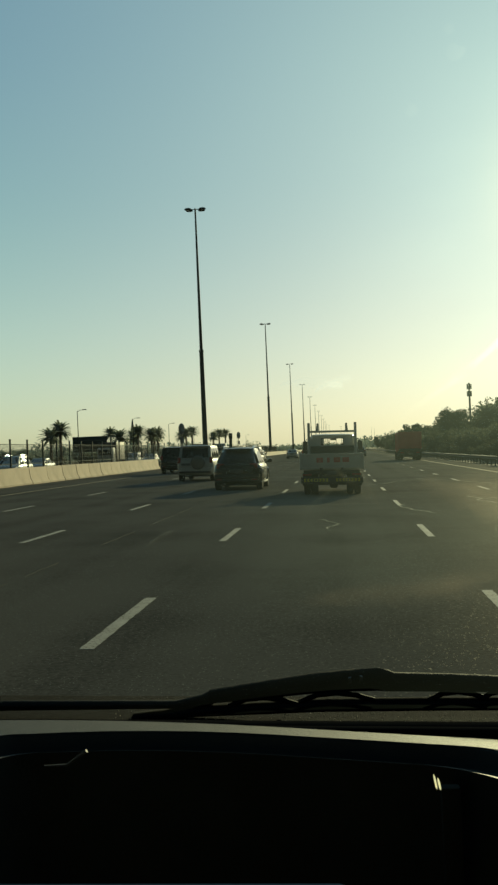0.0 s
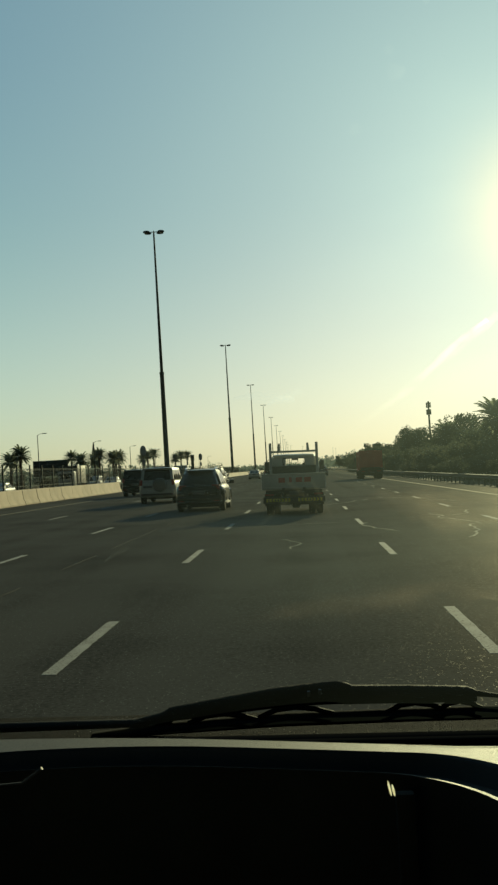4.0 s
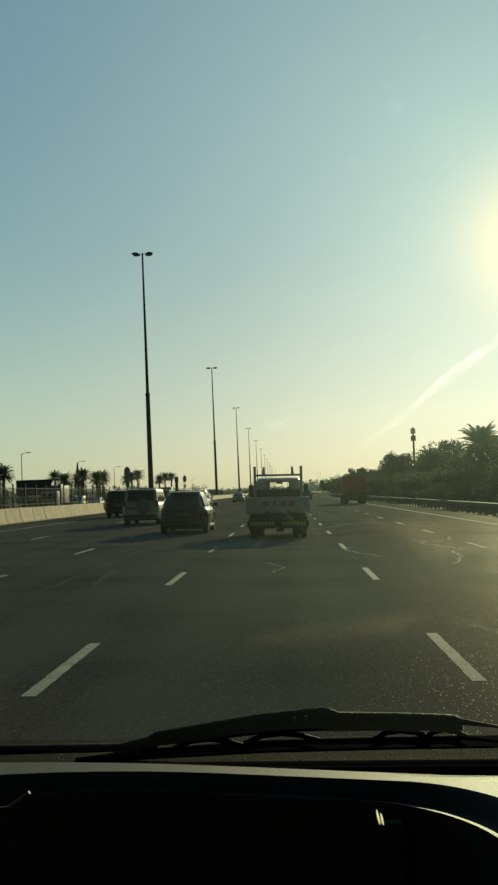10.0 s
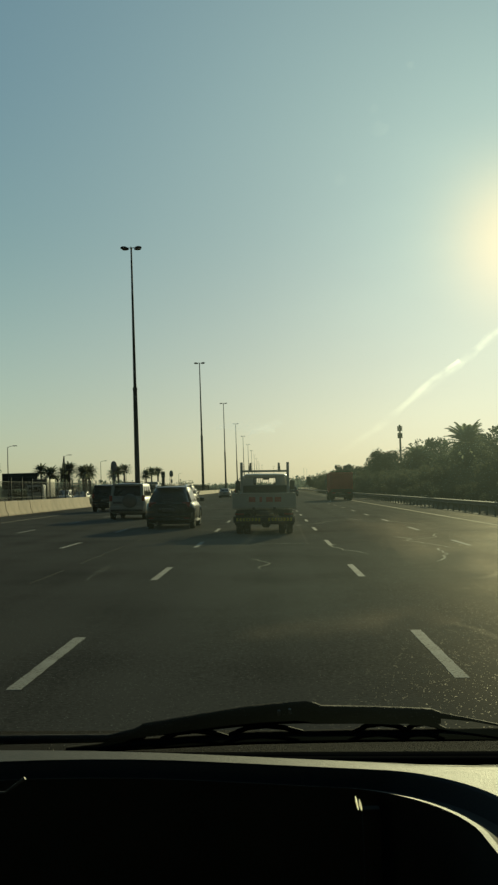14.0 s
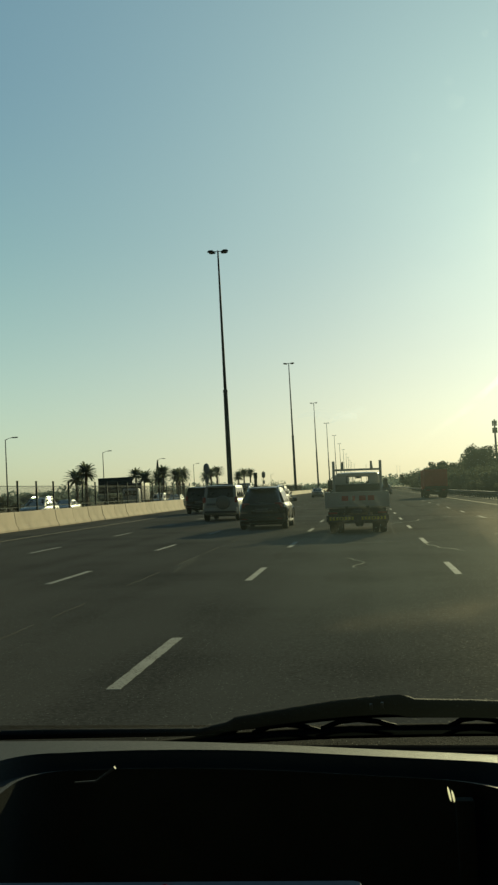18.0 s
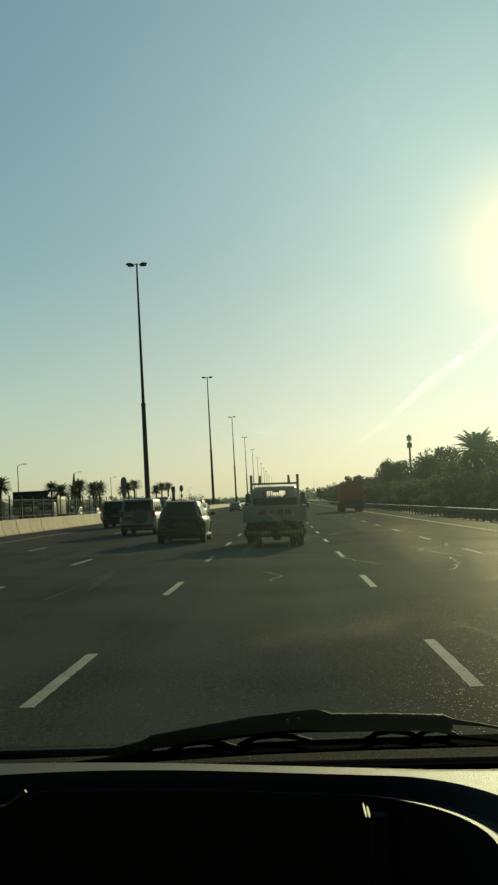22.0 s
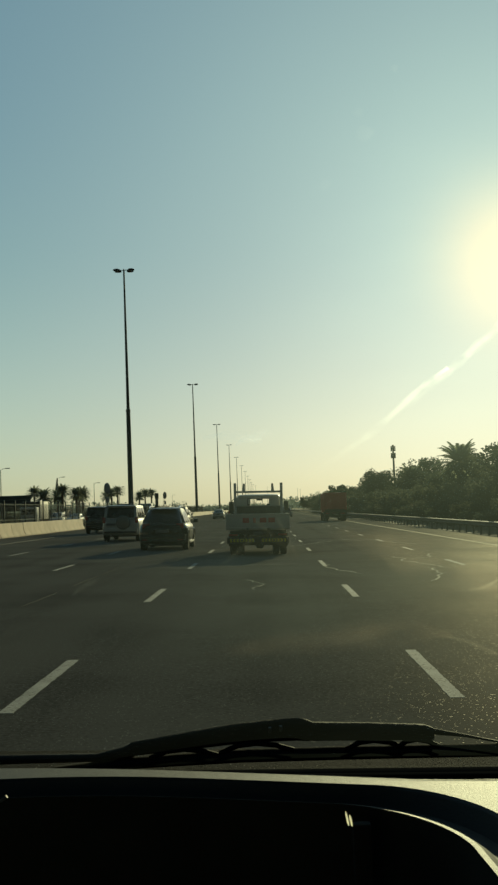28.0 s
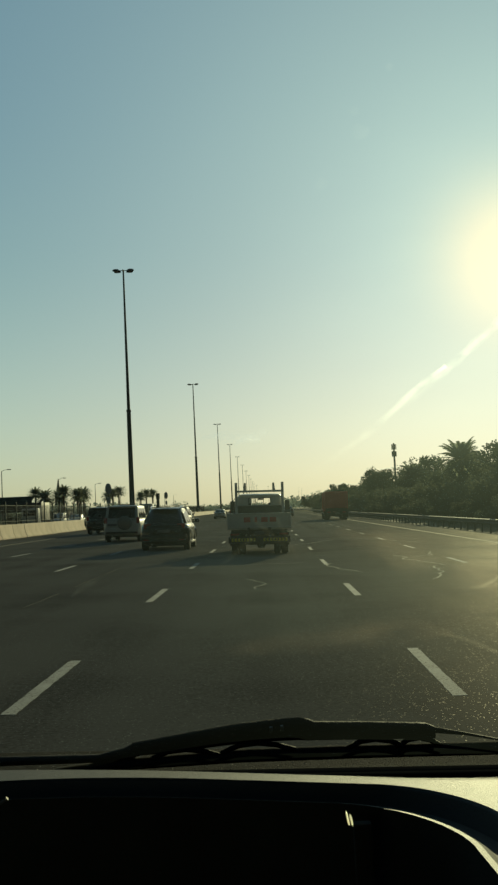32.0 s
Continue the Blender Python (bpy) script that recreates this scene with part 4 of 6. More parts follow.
mastr = thing("telecom_mast", pose(44, 330, -0.1), "grey telecom mast with antenna panels above the trees", "mast")
bm = bmesh.new()
tube(bm, [(0, 0, 0), (0, 0, 21.5)], [0.45, 0.28], 10)
part("pole", bm, GALV, mastr)
for ring_z in (17.8, 20.2):
    for k in range(5):
        a = 2 * math.pi * k / 5 + ring_z
        rot = Matrix.Rotation(a, 4, "Z")
        c = rot @ Vector((0.75, 0, ring_z))
        part("antenna_panel", box(c, (0.16, 0.34, 1.8), 0.03, rot), GALV, mastr)
    bm = bmesh.new()
    tube(bm, [(-0.8, 0, ring_z), (0.8, 0, ring_z)], 0.05, 6)
    tube(bm, [(0, -0.8, ring_z), (0, 0.8, ring_z)], 0.05, 6)
    part("bracket", bm, GALV, mastr)

shed = thing("roadside_building", pose(-66, 300, 0.1), "low flat-roofed dark building beyond the fence", "building")
part("wall", box((0, 0, 1.7), (9, 7, 3.4), 0.03), BEIGE_WALL, shed)
part("roof", box((0, 0, 3.5), (9.6, 7.6, 0.25), 0.03), POLE_STEEL, shed)
for x in (-2.6, 0.2, 2.8):
    part("window", box((x, -3.52, 1.9), (1.2, 0.06, 1.1), 0.01), CAR_GLASS, shed)

# ---- vehicles ----


def wheel(parent, x, y, r, w, side):
    """Tyre and spoked rim on the x axis; side is -1 left, 1 right."""
    bm = bmesh.new()
    disc_x(bm, [(-w / 2, r * 0.66), (-w / 2, r * 0.9), (-w * 0.36, r), (w * 0.36, r), (w / 2, r * 0.9), (w / 2, r * 0.66)], 22)
    hub = bmesh.new()
    disc_x(hub, [(-w * 0.4, r * 0.3), (w * 0.3, r * 0.3)], 12)
    wh = part("wheel", hub, RUBBER, parent)
    wh.matrix_basis = pose(x, y, r)
    part("tyre", bm, RUBBER, wh)
    bm = bmesh.new()
    o = side * w * 0.42
    disc_x(bm, [(o - 0.03 * side, r * 0.66), (o, r * 0.66), (o - 0.02 * side, r * 0.58), (o - 0.05 * side, r * 0.55)], 22)
    for k in range(6):
        rot = Matrix.Rotation(k * math.pi / 3, 4, "X")
        add_box(bm, rot @ Vector((o - 0.01 * side, 0, r * 0.33)), (0.03, r * 0.16, r * 0.56), 0, rot)
    disc_x(bm, [(o - 0.03, r * 0.14), (o + 0.03 * side, r * 0.12)], 12)
    part("rim", bm, RIM, wh)
    return wh


def panel_on(quad, u0, u1, v0, v1, off, thick=0.012):
    """A thin panel on the face a, b, c, d (low left, low right, up right, up left), between the shares u and v."""
    a, b, c, d = (Vector(p) for p in quad)

    def at(u, v):
        return a.lerp(b, u).lerp(d.lerp(c, u), v)
    n = (b - a).cross(d - a).normalized()
    bm = bmesh.new()
    ins = [at(u, v) for u, v in ((u0, v0), (u1, v0), (u1, v1), (u0, v1))]
    mid = sum(ins, Vector()) / 4
    loft(bm, [[p + n * (off - thick) for p in ins], [p + n * off for p in ins], [p.lerp(mid, 0.03) + n * (off + 0.004) for p in ins]])
    return bm


def plate_on(parent, c, w=0.5, h=0.13, turn=None):
    p = part("number_plate", box(c, (w, 0.02, h), 0.006), PLATE, parent, "white plate with unreadable dark marks")
    for k in range(6):
        part("mark", box((c[0] - w * 0.36 + w * 0.145 * k, c[1] - 0.012, c[2]), (w * 0.075, 0.004, h * 0.5)), INK, p)
    return p


def car(name, label, category, body, m, L=4.7, W=1.84, H=1.7, belt=1.05, clear=0.24, gy=(0.10, 0.45, 2.7, 3.45), deck=None, hood=1.0,
        r=0.36, tumble=0.80, spare=False, rails=None, dark_bumper=False, two_tone=None, group="", lamp_h=(0.85, 1.15), lamp_w=0.16, arch=True, taper=0.0):
    """A car seen from behind, its rear bumper at y = 0. gy: greenhouse at rear base, rear roof edge, front roof edge, windscreen base."""
    t = thing(name, m, label, category, group)
    hw = W / 2
    deck = deck or belt
    secs = [(0.0, 0.80 - taper * 0.4, clear + 0.16, deck - 0.16), (0.025, 0.87 - taper * 0.33, clear + 0.10, deck - 0.08), (0.07, 0.93 - taper * 0.25, clear + 0.05, deck - 0.03), (0.2, 0.98 - taper * 0.12, clear, deck), (gy[0] + 0.25, 1.0, clear, max(deck, belt - 0.02)),
            (L * 0.3, 1.0, clear - 0.02, belt), (L * 0.6, 1.0, clear - 0.02, belt), (gy[3], 0.99, clear, belt - 0.02), (L - 0.75, 0.97, clear, hood), (L - 0.28, 0.94, clear + 0.04, hood - 0.10), (L - 0.08, 0.87, clear + 0.08, hood - 0.2), (L, 0.76, clear + 0.14, hood - 0.3)]
    rings = []
    for y, k, zb, zt in secs:
        w = hw * k
        h = zt - zb
        half = [(0.0, zb), (w * 0.72, zb), (w * 0.88, zb + h * 0.03), (w * 0.955, zb + h * 0.11), (w * 0.985, zb + h * 0.25), (w, zb + h * 0.45), (w * 0.993, zb + h * 0.62),
                (w * 0.975, zb + h * 0.78), (w * 0.945, zb + h * 0.90), (w * 0.90, zb + h * 0.965), (w * 0.84, zt), (0.0, zt + 0.015)]
        rings.append([Vector((x, y, z)) for x, z in half] + [Vector((-x, y, z)) for x, z in half[-2:0:-1]])
    bm = bmesh.new()
    loft(bm, rings)
    part("body", bm, body, t, sharp=50)
    # greenhouse
    wb, wt = hw * 0.90, hw * tumble
    y0, y1, y2, y3 = gy
    zb = belt - 0.06
    bm = bmesh.new()
    steps = [(y0, wb * (1 - taper * 0.3), zb, wb * (0.995 - taper * 0.3), zb + 0.02), (y1, wb, zb, wt * (1 - taper * 0.25), H - 0.05), (y1 + 0.12, wb, zb, wt, H - 0.015), ((y1 + y2) / 2, wb, zb, wt * 1.01, H), (y2 - 0.1, wb, zb, wt, H - 0.02), (y2, wb, zb, wt * 0.98, H - 0.06), (y3, wb * 0.97, zb, wb * 0.96, zb + 0.02)]
    rings = []
    for y, a, z0, b, z1 in steps:
        q = (z1 - z0) / (H - zb)
        side = [(b, z1 - 0.055 * q), (b * 0.985, z1 - 0.034 * q), (b * 0.955, z1 - 0.017 * q), (b * 0.90, z1 - 0.004 * q), (b * 0.6, z1 + 0.010 * q)]
        rings.append([Vector((-a, y, z0)), Vector((a, y, z0))] + [Vector((x, y, z)) for x, z in side] + [Vector((0, y, z1 + 0.018 * q))] + [Vector((-x, y, z)) for x, z in side[::-1]])
    loft(bm, rings)
    part("roof", bm, body, t, sharp=40)
    zt = H - 0.07
    wr, wq = wb * (1 - taper * 0.3), wt * (1 - taper * 0.25)
    rear = ((-wr, y0, zb + 0.02), (wr, y0, zb + 0.02), (wq, y1, zt), (-wq, y1, zt))
    part("spoiler", box((0, y1 - 0.06, H - 0.045), (wq * 1.8, 0.22, 0.035), 0.012), body, t)
    part("rear_window", panel_on(rear, 0.09, 0.91, 0.12, 0.90, 0.012), CAR_GLASS, t)
    front = ((wb * 0.97, y3, zb), (-wb * 0.97, y3, zb), (-wt, y2, zt), (wt, y2, zt))
    part("windscreen", panel_on(front, 0.07, 0.93, 0.08, 0.94, 0.012), CAR_GLASS, t)
    for s in (1, -1):
        q = [(wb * s, y0, zb), (wb * s, y3, zb), (wt * s, y2, zt), (wt * s, y1, zt)]
        if s < 0:
            q = [q[1], q[0], q[3], q[2]]
        for u0, u1 in ((0.07, 0.28), (0.32, 0.58), (0.62, 0.90)):
            a, b = (u0, u1) if s > 0 else (1 - u1, 1 - u0)
            part("side_window", panel_on(q, a, b, 0.14, 0.86, 0.012), CAR_GLASS, t)
        # mirrors, handles, lamps
        mir = part("side_mirror", box((s * (hw + 0.10), y3 - 0.35, belt + 0.08), (0.20, 0.10, 0.16), 0.035), body if not dark_bumper else BLACK_TRIM, t)
        part("mirror_arm", box((s * (hw - 0.01), y3 - 0.33, belt + 0.02), (0.1, 0.06, 0.05), 0.01), BLACK_TRIM, mir)
        for y in (y1 + 0.75, y1 + 1.75):
            part("door_handle", box((s * (hw + 0.004), y, belt - 0.15), (0.03, 0.17, 0.03), 0.01), CHROME, t)
        part("tail_lamp", box((s * (hw * (0.955 - taper * 0.25) - lamp_w / 2), 0.07 + taper * 0.1, (lamp_h[0] + lamp_h[1]) / 2), (lamp_w, 0.13, lamp_h[1] - lamp_h[0]), 0.03), TAIL_RED, t)
        part("sill", box((s * (hw - 0.02), L * 0.48, clear + 0.05), (0.07, L * 0.45, 0.08), 0.02), BLACK_TRIM if not dark_bumper else CHROME, t)
        for yy in (0.82, L - 0.9):
            wheel(t, s * (hw - 0.13), yy, r, 0.23, s)
            if arch:
                bm = bmesh.new()
                n = 12
                rr = []
                for k in range(n + 1):
                    a = math.pi * k / n
                    rr.append([Vector((s * (hw - x), yy + math.cos(a) * q, r + math.sin(a) * q)) for x, q in ((0.28, r * 1.1), (-0.012, r * 1.1), (-0.012, r * 1.24), (0.28, r * 1.24))])
                loft(bm, rr)
                part("wheel_arch", bm, body, t)
        if rails:
            bm = bmesh.new()
            tube(bm, [(s * wt * 0.92, y1 + 0.12, H - 0.02), (s * wt * 0.93, y1 + 0.25, H + 0.06), (s * wt * 0.93, y2 - 0.25, H + 0.06), (s * wt * 0.92, y2 - 0.1, H - 0.02)], 0.025, 8)
            part("roof_rail", bm, rails, t)
    part("rear_bumper", box((0, -0.01, clear + 0.27), (W * 0.93, 0.16, 0.26), 0.06), BLACK_TRIM if dark_bumper else body, t)
    bump = part("bumper_strip", box((0, -0.075, clear + 0.17), (W * 0.86, 0.05, 0.09), 0.02), BLACK_TRIM, t)
    for s in (1, -1):
        part("reflector", box((s * hw * 0.72, -0.102, clear + 0.19), (0.22, 0.01, 0.035), 0.004), TAIL_RED, bump)
    if not spare:
        part("plate_recess", box((0, -0.008, (clear + 0.42 + deck - 0.2) / 2), (0.86, 0.03, max(0.2, deck - clear - 0.60)), 0.02), body, t)
        part("plate_strip", box((0, -0.03, deck - 0.24), (0.72, 0.02, 0.028), 0.006), BLACK_TRIM, t)
    for zz, ww in ((deck - 0.02, 0.80), (clear + 0.42, 0.84)):
        part("tailgate_seam", box((0, 0.012 + 0.03 * (zz > 0.8), zz - 0.03), (W * ww * (1 - taper * 0.3), 0.05, 0.008)), BLACK_TRIM, t)
    part("underbody", box((0, L / 2, clear + 0.02), (W * 0.8, L * 0.9, 0.16), 0.03), RUBBER, t)
    bm = bmesh.new()
    tube(bm, [(-hw * 0.5, -0.02, clear + 0.02), (-hw * 0.5, 0.3, clear + 0.03)], 0.035, 8)
    part("exhaust", bm, CHROME, t)
    plate_on(t, (0 if not spare else -0.45, -0.105 if not spare else -0.03, clear + 0.30 if dark_bumper else clear + 0.52) if not spare else (-hw * 0.5, -0.02, deck - 0.3))
    part("high_brake_lamp", box((0, y1 - 0.0, H - 0.05), (0.32, 0.05, 0.03), 0.005), TAIL_RED, t)
    bm = bmesh.new()
    tube(bm, [(0.1, y0 - 0.015, zb + 0.06), (-0.28, y0 + 0.02, zb + 0.13)], 0.01, 6)
    part("rear_wiper", bm, BLACK_TRIM, t)
    if spare:
        bm = bmesh.new()
        n = 24
        rr = [[Vector((0.16 + q * math.cos(2 * math.pi * k / n), y, 0.98 + q * math.sin(2 * math.pi * k / n))) for k in range(n)] for y, q in ((0.05, 0.34), (-0.05, 0.37), (-0.17, 0.36), (-0.21, 0.32), (-0.225, 0.2))]
        loft(bm, rr)
        part("spare_wheel_cover", bm, two_tone or body, t, "round grey hard cover over the spare wheel")
        part("roof_tray", box((0.16, y1 + 1.0, H + 0.035), (0.84, 0.9, 0.06), 0.02), BLACK_TRIM, t)
        part("rear_step", box((0, -0.13, clear + 0.2), (W * 0.8, 0.12, 0.05), 0.015), BLACK_TRIM, t)
    return t


SILVER = paint("silver beige paint", (0.25, 0.24, 0.215))
BLACKP = paint("black paint", (0.003, 0.003, 0.0035), 0.0, 0.8, 0.03)
BRONZE = paint("bronze brown paint", (0.09, 0.07, 0.045), 0.2)
WHITE = paint("white paint", (0.36, 0.34, 0.295), 0.0)
COVER = paint("dark grey spare wheel cover", (0.075, 0.075, 0.07), 0.1)
GREYP = paint("grey paint", (0.12, 0.118, 0.11))
BLUEP = paint("dark blue paint", (0.03, 0.04, 0.07))

SUV = dict(L=4.9, W=1.90, H=1.86, belt=1.18, clear=0.31, gy=(0.06, 0.28, 3.0, 3.6), hood=1.18, r=0.39, tumble=0.84, dark_bumper=False, lamp_h=(0.95, 1.25))
CROSS = dict(taper=0.45, L=4.6, W=1.92, H=1.66, belt=1.04, clear=0.24, gy=(0.08, 0.62, 2.6, 3.45), hood=1.0, r=0.37, tumble=0.66, rails=CHROME, lamp_h=(0.86, 1.06), lamp_w=0.30)
SEDAN = dict(taper=0.25, L=4.7, W=1.8, H=1.45, belt=0.95, clear=0.2, gy=(0.55, 1.35, 2.6, 3.5), deck=0.98, hood=0.88, r=0.33, tumble=0.72, lamp_h=(0.72, 0.92), lamp_w=0.3)
VAN = dict(taper=0.2, L=4.8, W=1.86, H=1.78, belt=1.05, clear=0.22, gy=(0.04, 0.42, 3.1, 4.0), hood=0.95, r=0.34, tumble=0.80, rails=BLACK_TRIM, lamp_h=(0.9, 1.35), lamp_w=0.14)

car("suv", "boxy silver beige off-road SUV with a covered spare wheel", "car", SILVER, on_road(-7.5, 49.0), spare=True, two_tone=COVER, **SUV)
car("crossover", "glossy black crossover with slim silver roof rails", "car", BLACKP, on_road(-4.1, 37.5), **CROSS)
car("suv", "boxy black off-road SUV beside the barrier", "car", BLACKP, on_road(-11.6, 66.0), **{**SUV, "rails": BLACK_TRIM})
car("sedan", "white saloon car beside the barrier", "car", WHITE, on_road(-11.4, 74.0), **SEDAN)
car("minivan", "bronze brown minivan with dark rear glass", "car", BRONZE, on_road(-7.9, 84.0), **VAN)
car("sedan", "dark blue saloon car far ahead", "car", BLUEP, on_road(-11.4, 132.0), **SEDAN)
car("minivan", "black minivan further ahead", "car", BLACKP, on_road(-3.9, 118.0), **VAN)
car("sedan", "white saloon car far ahead", "car", WHITE, on_road(-7.6, 150.0), **SEDAN)
car("suv", "grey SUV far ahead", "car", GREYP, on_road(-3.9, 190.0), **SUV)
car("crossover", "pale grey crossover far ahead", "car", GREYP, on_road(3.35, 165.0), **CROSS)
car("sedan", "grey saloon car far ahead", "car", GREYP, on_road(-0.3, 230.0), **SEDAN)
car("suv", "dark SUV far ahead", "car", BLACKP, on_road(3.4, 215.0), **SUV)
car("sedan", "black saloon car far ahead", "car", BLACKP, on_road(-7.6, 240.0), **SEDAN)
# opposite carriageway, facing this way
for x, y, p, lab, kind, nm in ((-25.0, 74, WHITE, "white crossover on the opposite carriageway", CROSS, "crossover"), (-28.6, 92, SILVER, "silver saloon car on the opposite carriageway", SEDAN, "sedan"),
                               (-25.0, 128, GREYP, "grey saloon car on the opposite carriageway", SEDAN, "sedan"), (-32, 150, WHITE, "white minivan on the opposite carriageway", VAN, "minivan"),
                               (-28.6, 190, BLACKP, "black SUV on the opposite carriageway", SUV, "suv")):
    car(nm, lab, "car", p, pose(x, y, 0.36, 0, 0, 180), **kind)

TRUCK_PAINT = mat("pale grey truck bed paint", (0.33, 0.315, 0.28), 0.55, 0.0, vary=0.15, scale=1.5, fine=25, bump=0.08)
CAB_PAINT = mat("white cab paint", (0.40, 0.38, 0.33), 0.4, 0.0, vary=0.1, scale=1.2, fine=20, bump=0.02, coat=0.3)
CHASSIS = mat("grimy black chassis", (0.02, 0.019, 0.017), 0.75, vary=0.4, scale=3)
REFLECT = mat("yellow reflective strip", (0.62, 0.50, 0.04), 0.35, vary=0.1, bump=0.0)


def flatbed_truck(m):
    """Light flatbed truck: tailgate and sides, ladder rack with stakes, cab, chassis, twin rear wheels."""
    t = thing("flatbed_truck", m, "white light flatbed truck with a grey tailgate and stake rack", "truck")
    W, B0, B1 = 2.14, 0.90, 1.37
    LB = 3.35
    part("bed_floor", box((0, LB / 2, B0 + 0.02), (W, LB, 0.10), 0.01), TRUCK_PAINT, t)
    tg = part("tailgate", box((0, 0.0, (B0 + B1) / 2 + 0.03), (W, 0.05, B1 - B0), 0.012), TRUCK_PAINT, t, "grey steel tailgate with red block lettering shapes")
    part("top_lip", box((0, -0.008, B1 + 0.015), (W, 0.075, 0.045), 0.01), TRUCK_PAINT, tg)
    part("bottom_lip", box((0, -0.012, B0 + 0.03), (W, 0.07, 0.05), 0.01), TRUCK_PAINT, tg)
    for x in (-W / 2 + 0.03, W / 2 - 0.03):
        part("end_stile", box((x, -0.012, 1.12), (0.06, 0.06, B1 - B0), 0.01), TRUCK_PAINT, tg)
    for k in range(4):
        x = -0.40 + 0.29 * k
        part("red_mark", box((x, -0.028, 1.19), (0.22 if k != 1 else 0.09, 0.006, 0.165), 0.002), MARK_RED, tg)
    for x in (-0.35, 0.35):
        part("hinge", box((x, -0.03, B0 - 0.02), (0.09, 0.05, 0.1), 0.01), CHASSIS, tg)
    for s in (-1, 1):
        sd = part("side_board", box((s * (W / 2 - 0.025), LB / 2, (B0 + B1) / 2 + 0.03), (0.05, LB - 0.06, B1 - B0), 0.01), TRUCK_PAINT, t)
        for y in (0.5, 1.35, 2.2, 3.0):
            part("rib", box((s * (W / 2 + 0.008), y, 1.12), (0.03, 0.06, 0.36), 0.006), TRUCK_PAINT, sd)
        # rack stakes on the headboard
        part("outer_stake", box((s * 0.86, LB + 0.02, 1.80), (0.10, 0.09, 1.46), 0.012), TRUCK_PAINT, t)
        bm = bmesh.new()
        loft(bm, [[(s * xc + dx * w, LB + 0.02 + dy * 0.04, z) for dx, dy in ((-1, -1), (1, -1), (1, 1), (-1, 1))] for z, xc, w in ((2.16, 0.545, 0.06), (2.30, 0.535, 0.05), (2.51, 0.525, 0.035))])
        part("inner_stake", bm, TRUCK_PAINT, t)
        # mirrors on bent arms
        arm = bmesh.new()
        tube(arm, [(s * 0.82, LB + 1.75, 1.92), (s * 0.98, LB + 1.68, 1.95), (s * 1.06, LB + 1.65, 1.85)], 0.014, 6)
        tube(arm, [(s * 0.84, LB + 1.7, 1.3), (s * 1.0, LB + 1.66, 1.36), (s * 1.06, LB + 1.65, 1.5)], 0.014, 6)
        mr = part("mirror_arm", arm, CHASSIS, t)
        part("mirror", box((s * 1.06, LB + 1.64, 1.68), (0.19, 0.07, 0.36), 0.03), BLACK_TRIM, mr)
        part("mud_flap", box((s * 0.76, 0.55, 0.52), (0.5, 0.015, 0.42), 0.004), RUBBER, t)
        lamp_u = part("tail_lamp", box((s * 0.82, 0.06, 0.70), (0.30, 0.06, 0.07), 0.012), TAIL_RED, t)
        part("lamp_housing", box((s * 0.82, 0.10, 0.70), (0.34, 0.08, 0.11), 0.015), CHASSIS, lamp_u)
        st = part("reflective_strip", box((s * 0.535, -0.085, 0.52), (0.80, 0.008, 0.105), 0.002), REFLECT, t)
        for k in range(7):
            x = s * 0.535 + (k - 3) * 0.112
            d = -1 if k < 3 else 1
            bm = bmesh.new()
            for up in (-1, 1):
                pts = [(x - d * 0.025, 0.0), (x + d * 0.02, 0.0), (x - d * 0.02, up * 0.05), (x - d * 0.062, up * 0.05)]
                if k == 3:
                    pts = [(x - 0.045, 0.0), (x + 0.045, 0.0), (x, up * 0.05), (x - 0.001, up * 0.05)]
                loft(bm, [[(px, yy, 0.52 + pz) for px, pz in pts] for yy in (-0.0905, -0.0925)])
            part("chevron", bm, INK, st)
        for x in (0.86, 0.60):
            wheel(t, s * x, 1.0, 0.37, 0.22, s)
        wheel(t, s * 0.80, LB + 0.95, 0.37, 0.22, s)
        part("chassis_rail", box((s * 0.38, 2.4, 0.68), (0.08, 4.9, 0.18), 0.01), CHASSIS, t)
        part("side_guard", box((s * 0.98, 2.2, 0.62), (0.03, 1.4, 0.22), 0.008), CHASSIS, t)
    part("rack_bar", box((0, LB + 0.02, 2.20), (1.80, 0.06, 0.075), 0.01), TRUCK_PAINT, t)
    part("rack_bar", box((0, LB + 0.02, 1.675), (1.70, 0.04, 0.035), 0.008), TRUCK_PAINT, t)
    part("headboard", box((0, LB, 1.51), (1.66, 0.04, 0.30), 0.008), CHASSIS, t, "dark headboard panel")
    part("rear_bumper", box((0, -0.03, 0.52), (2.08, 0.10, 0.22), 0.015), CHASSIS, t)
    part("cross_beam", box((0, 0.1, 0.78), (1.9, 0.12, 0.14), 0.01), CHASSIS, t)
    plate_on(t, (0.0, -0.06, 0.74), 0.30, 0.12)
    bm = bmesh.new()
    tube(bm, [(-0.8, 1.0, 0.37), (0.8, 1.0, 0.37)], 0.06, 8)
    disc_x(bm, [(-0.16, 0.06), (-0.1, 0.17), (0.1, 0.17), (0.16, 0.06)], 14, (0.05, 1.0, 0.37))
    part("rear_axle", bm, CHASSIS, t)
    part("fuel_tank", box((0.7, 2.6, 0.55), (0.4, 0.8, 0.36), 0.06), CHASSIS, t)
    # cab: shell with a rear window, open to the windscreen in front
    y0, y1 = LB + 0.16, LB + 1.72
    cab = part("cab_back", box((0, y0, 1.08), (1.66, 0.06, 1.18), 0.02), CAB_PAINT, t, "white cab back wall")
    part("back_wall_top", box((0, y0 + 0.01, 2.01), (1.50, 0.07, 0.14), 0.03), CAB_PAINT, cab)
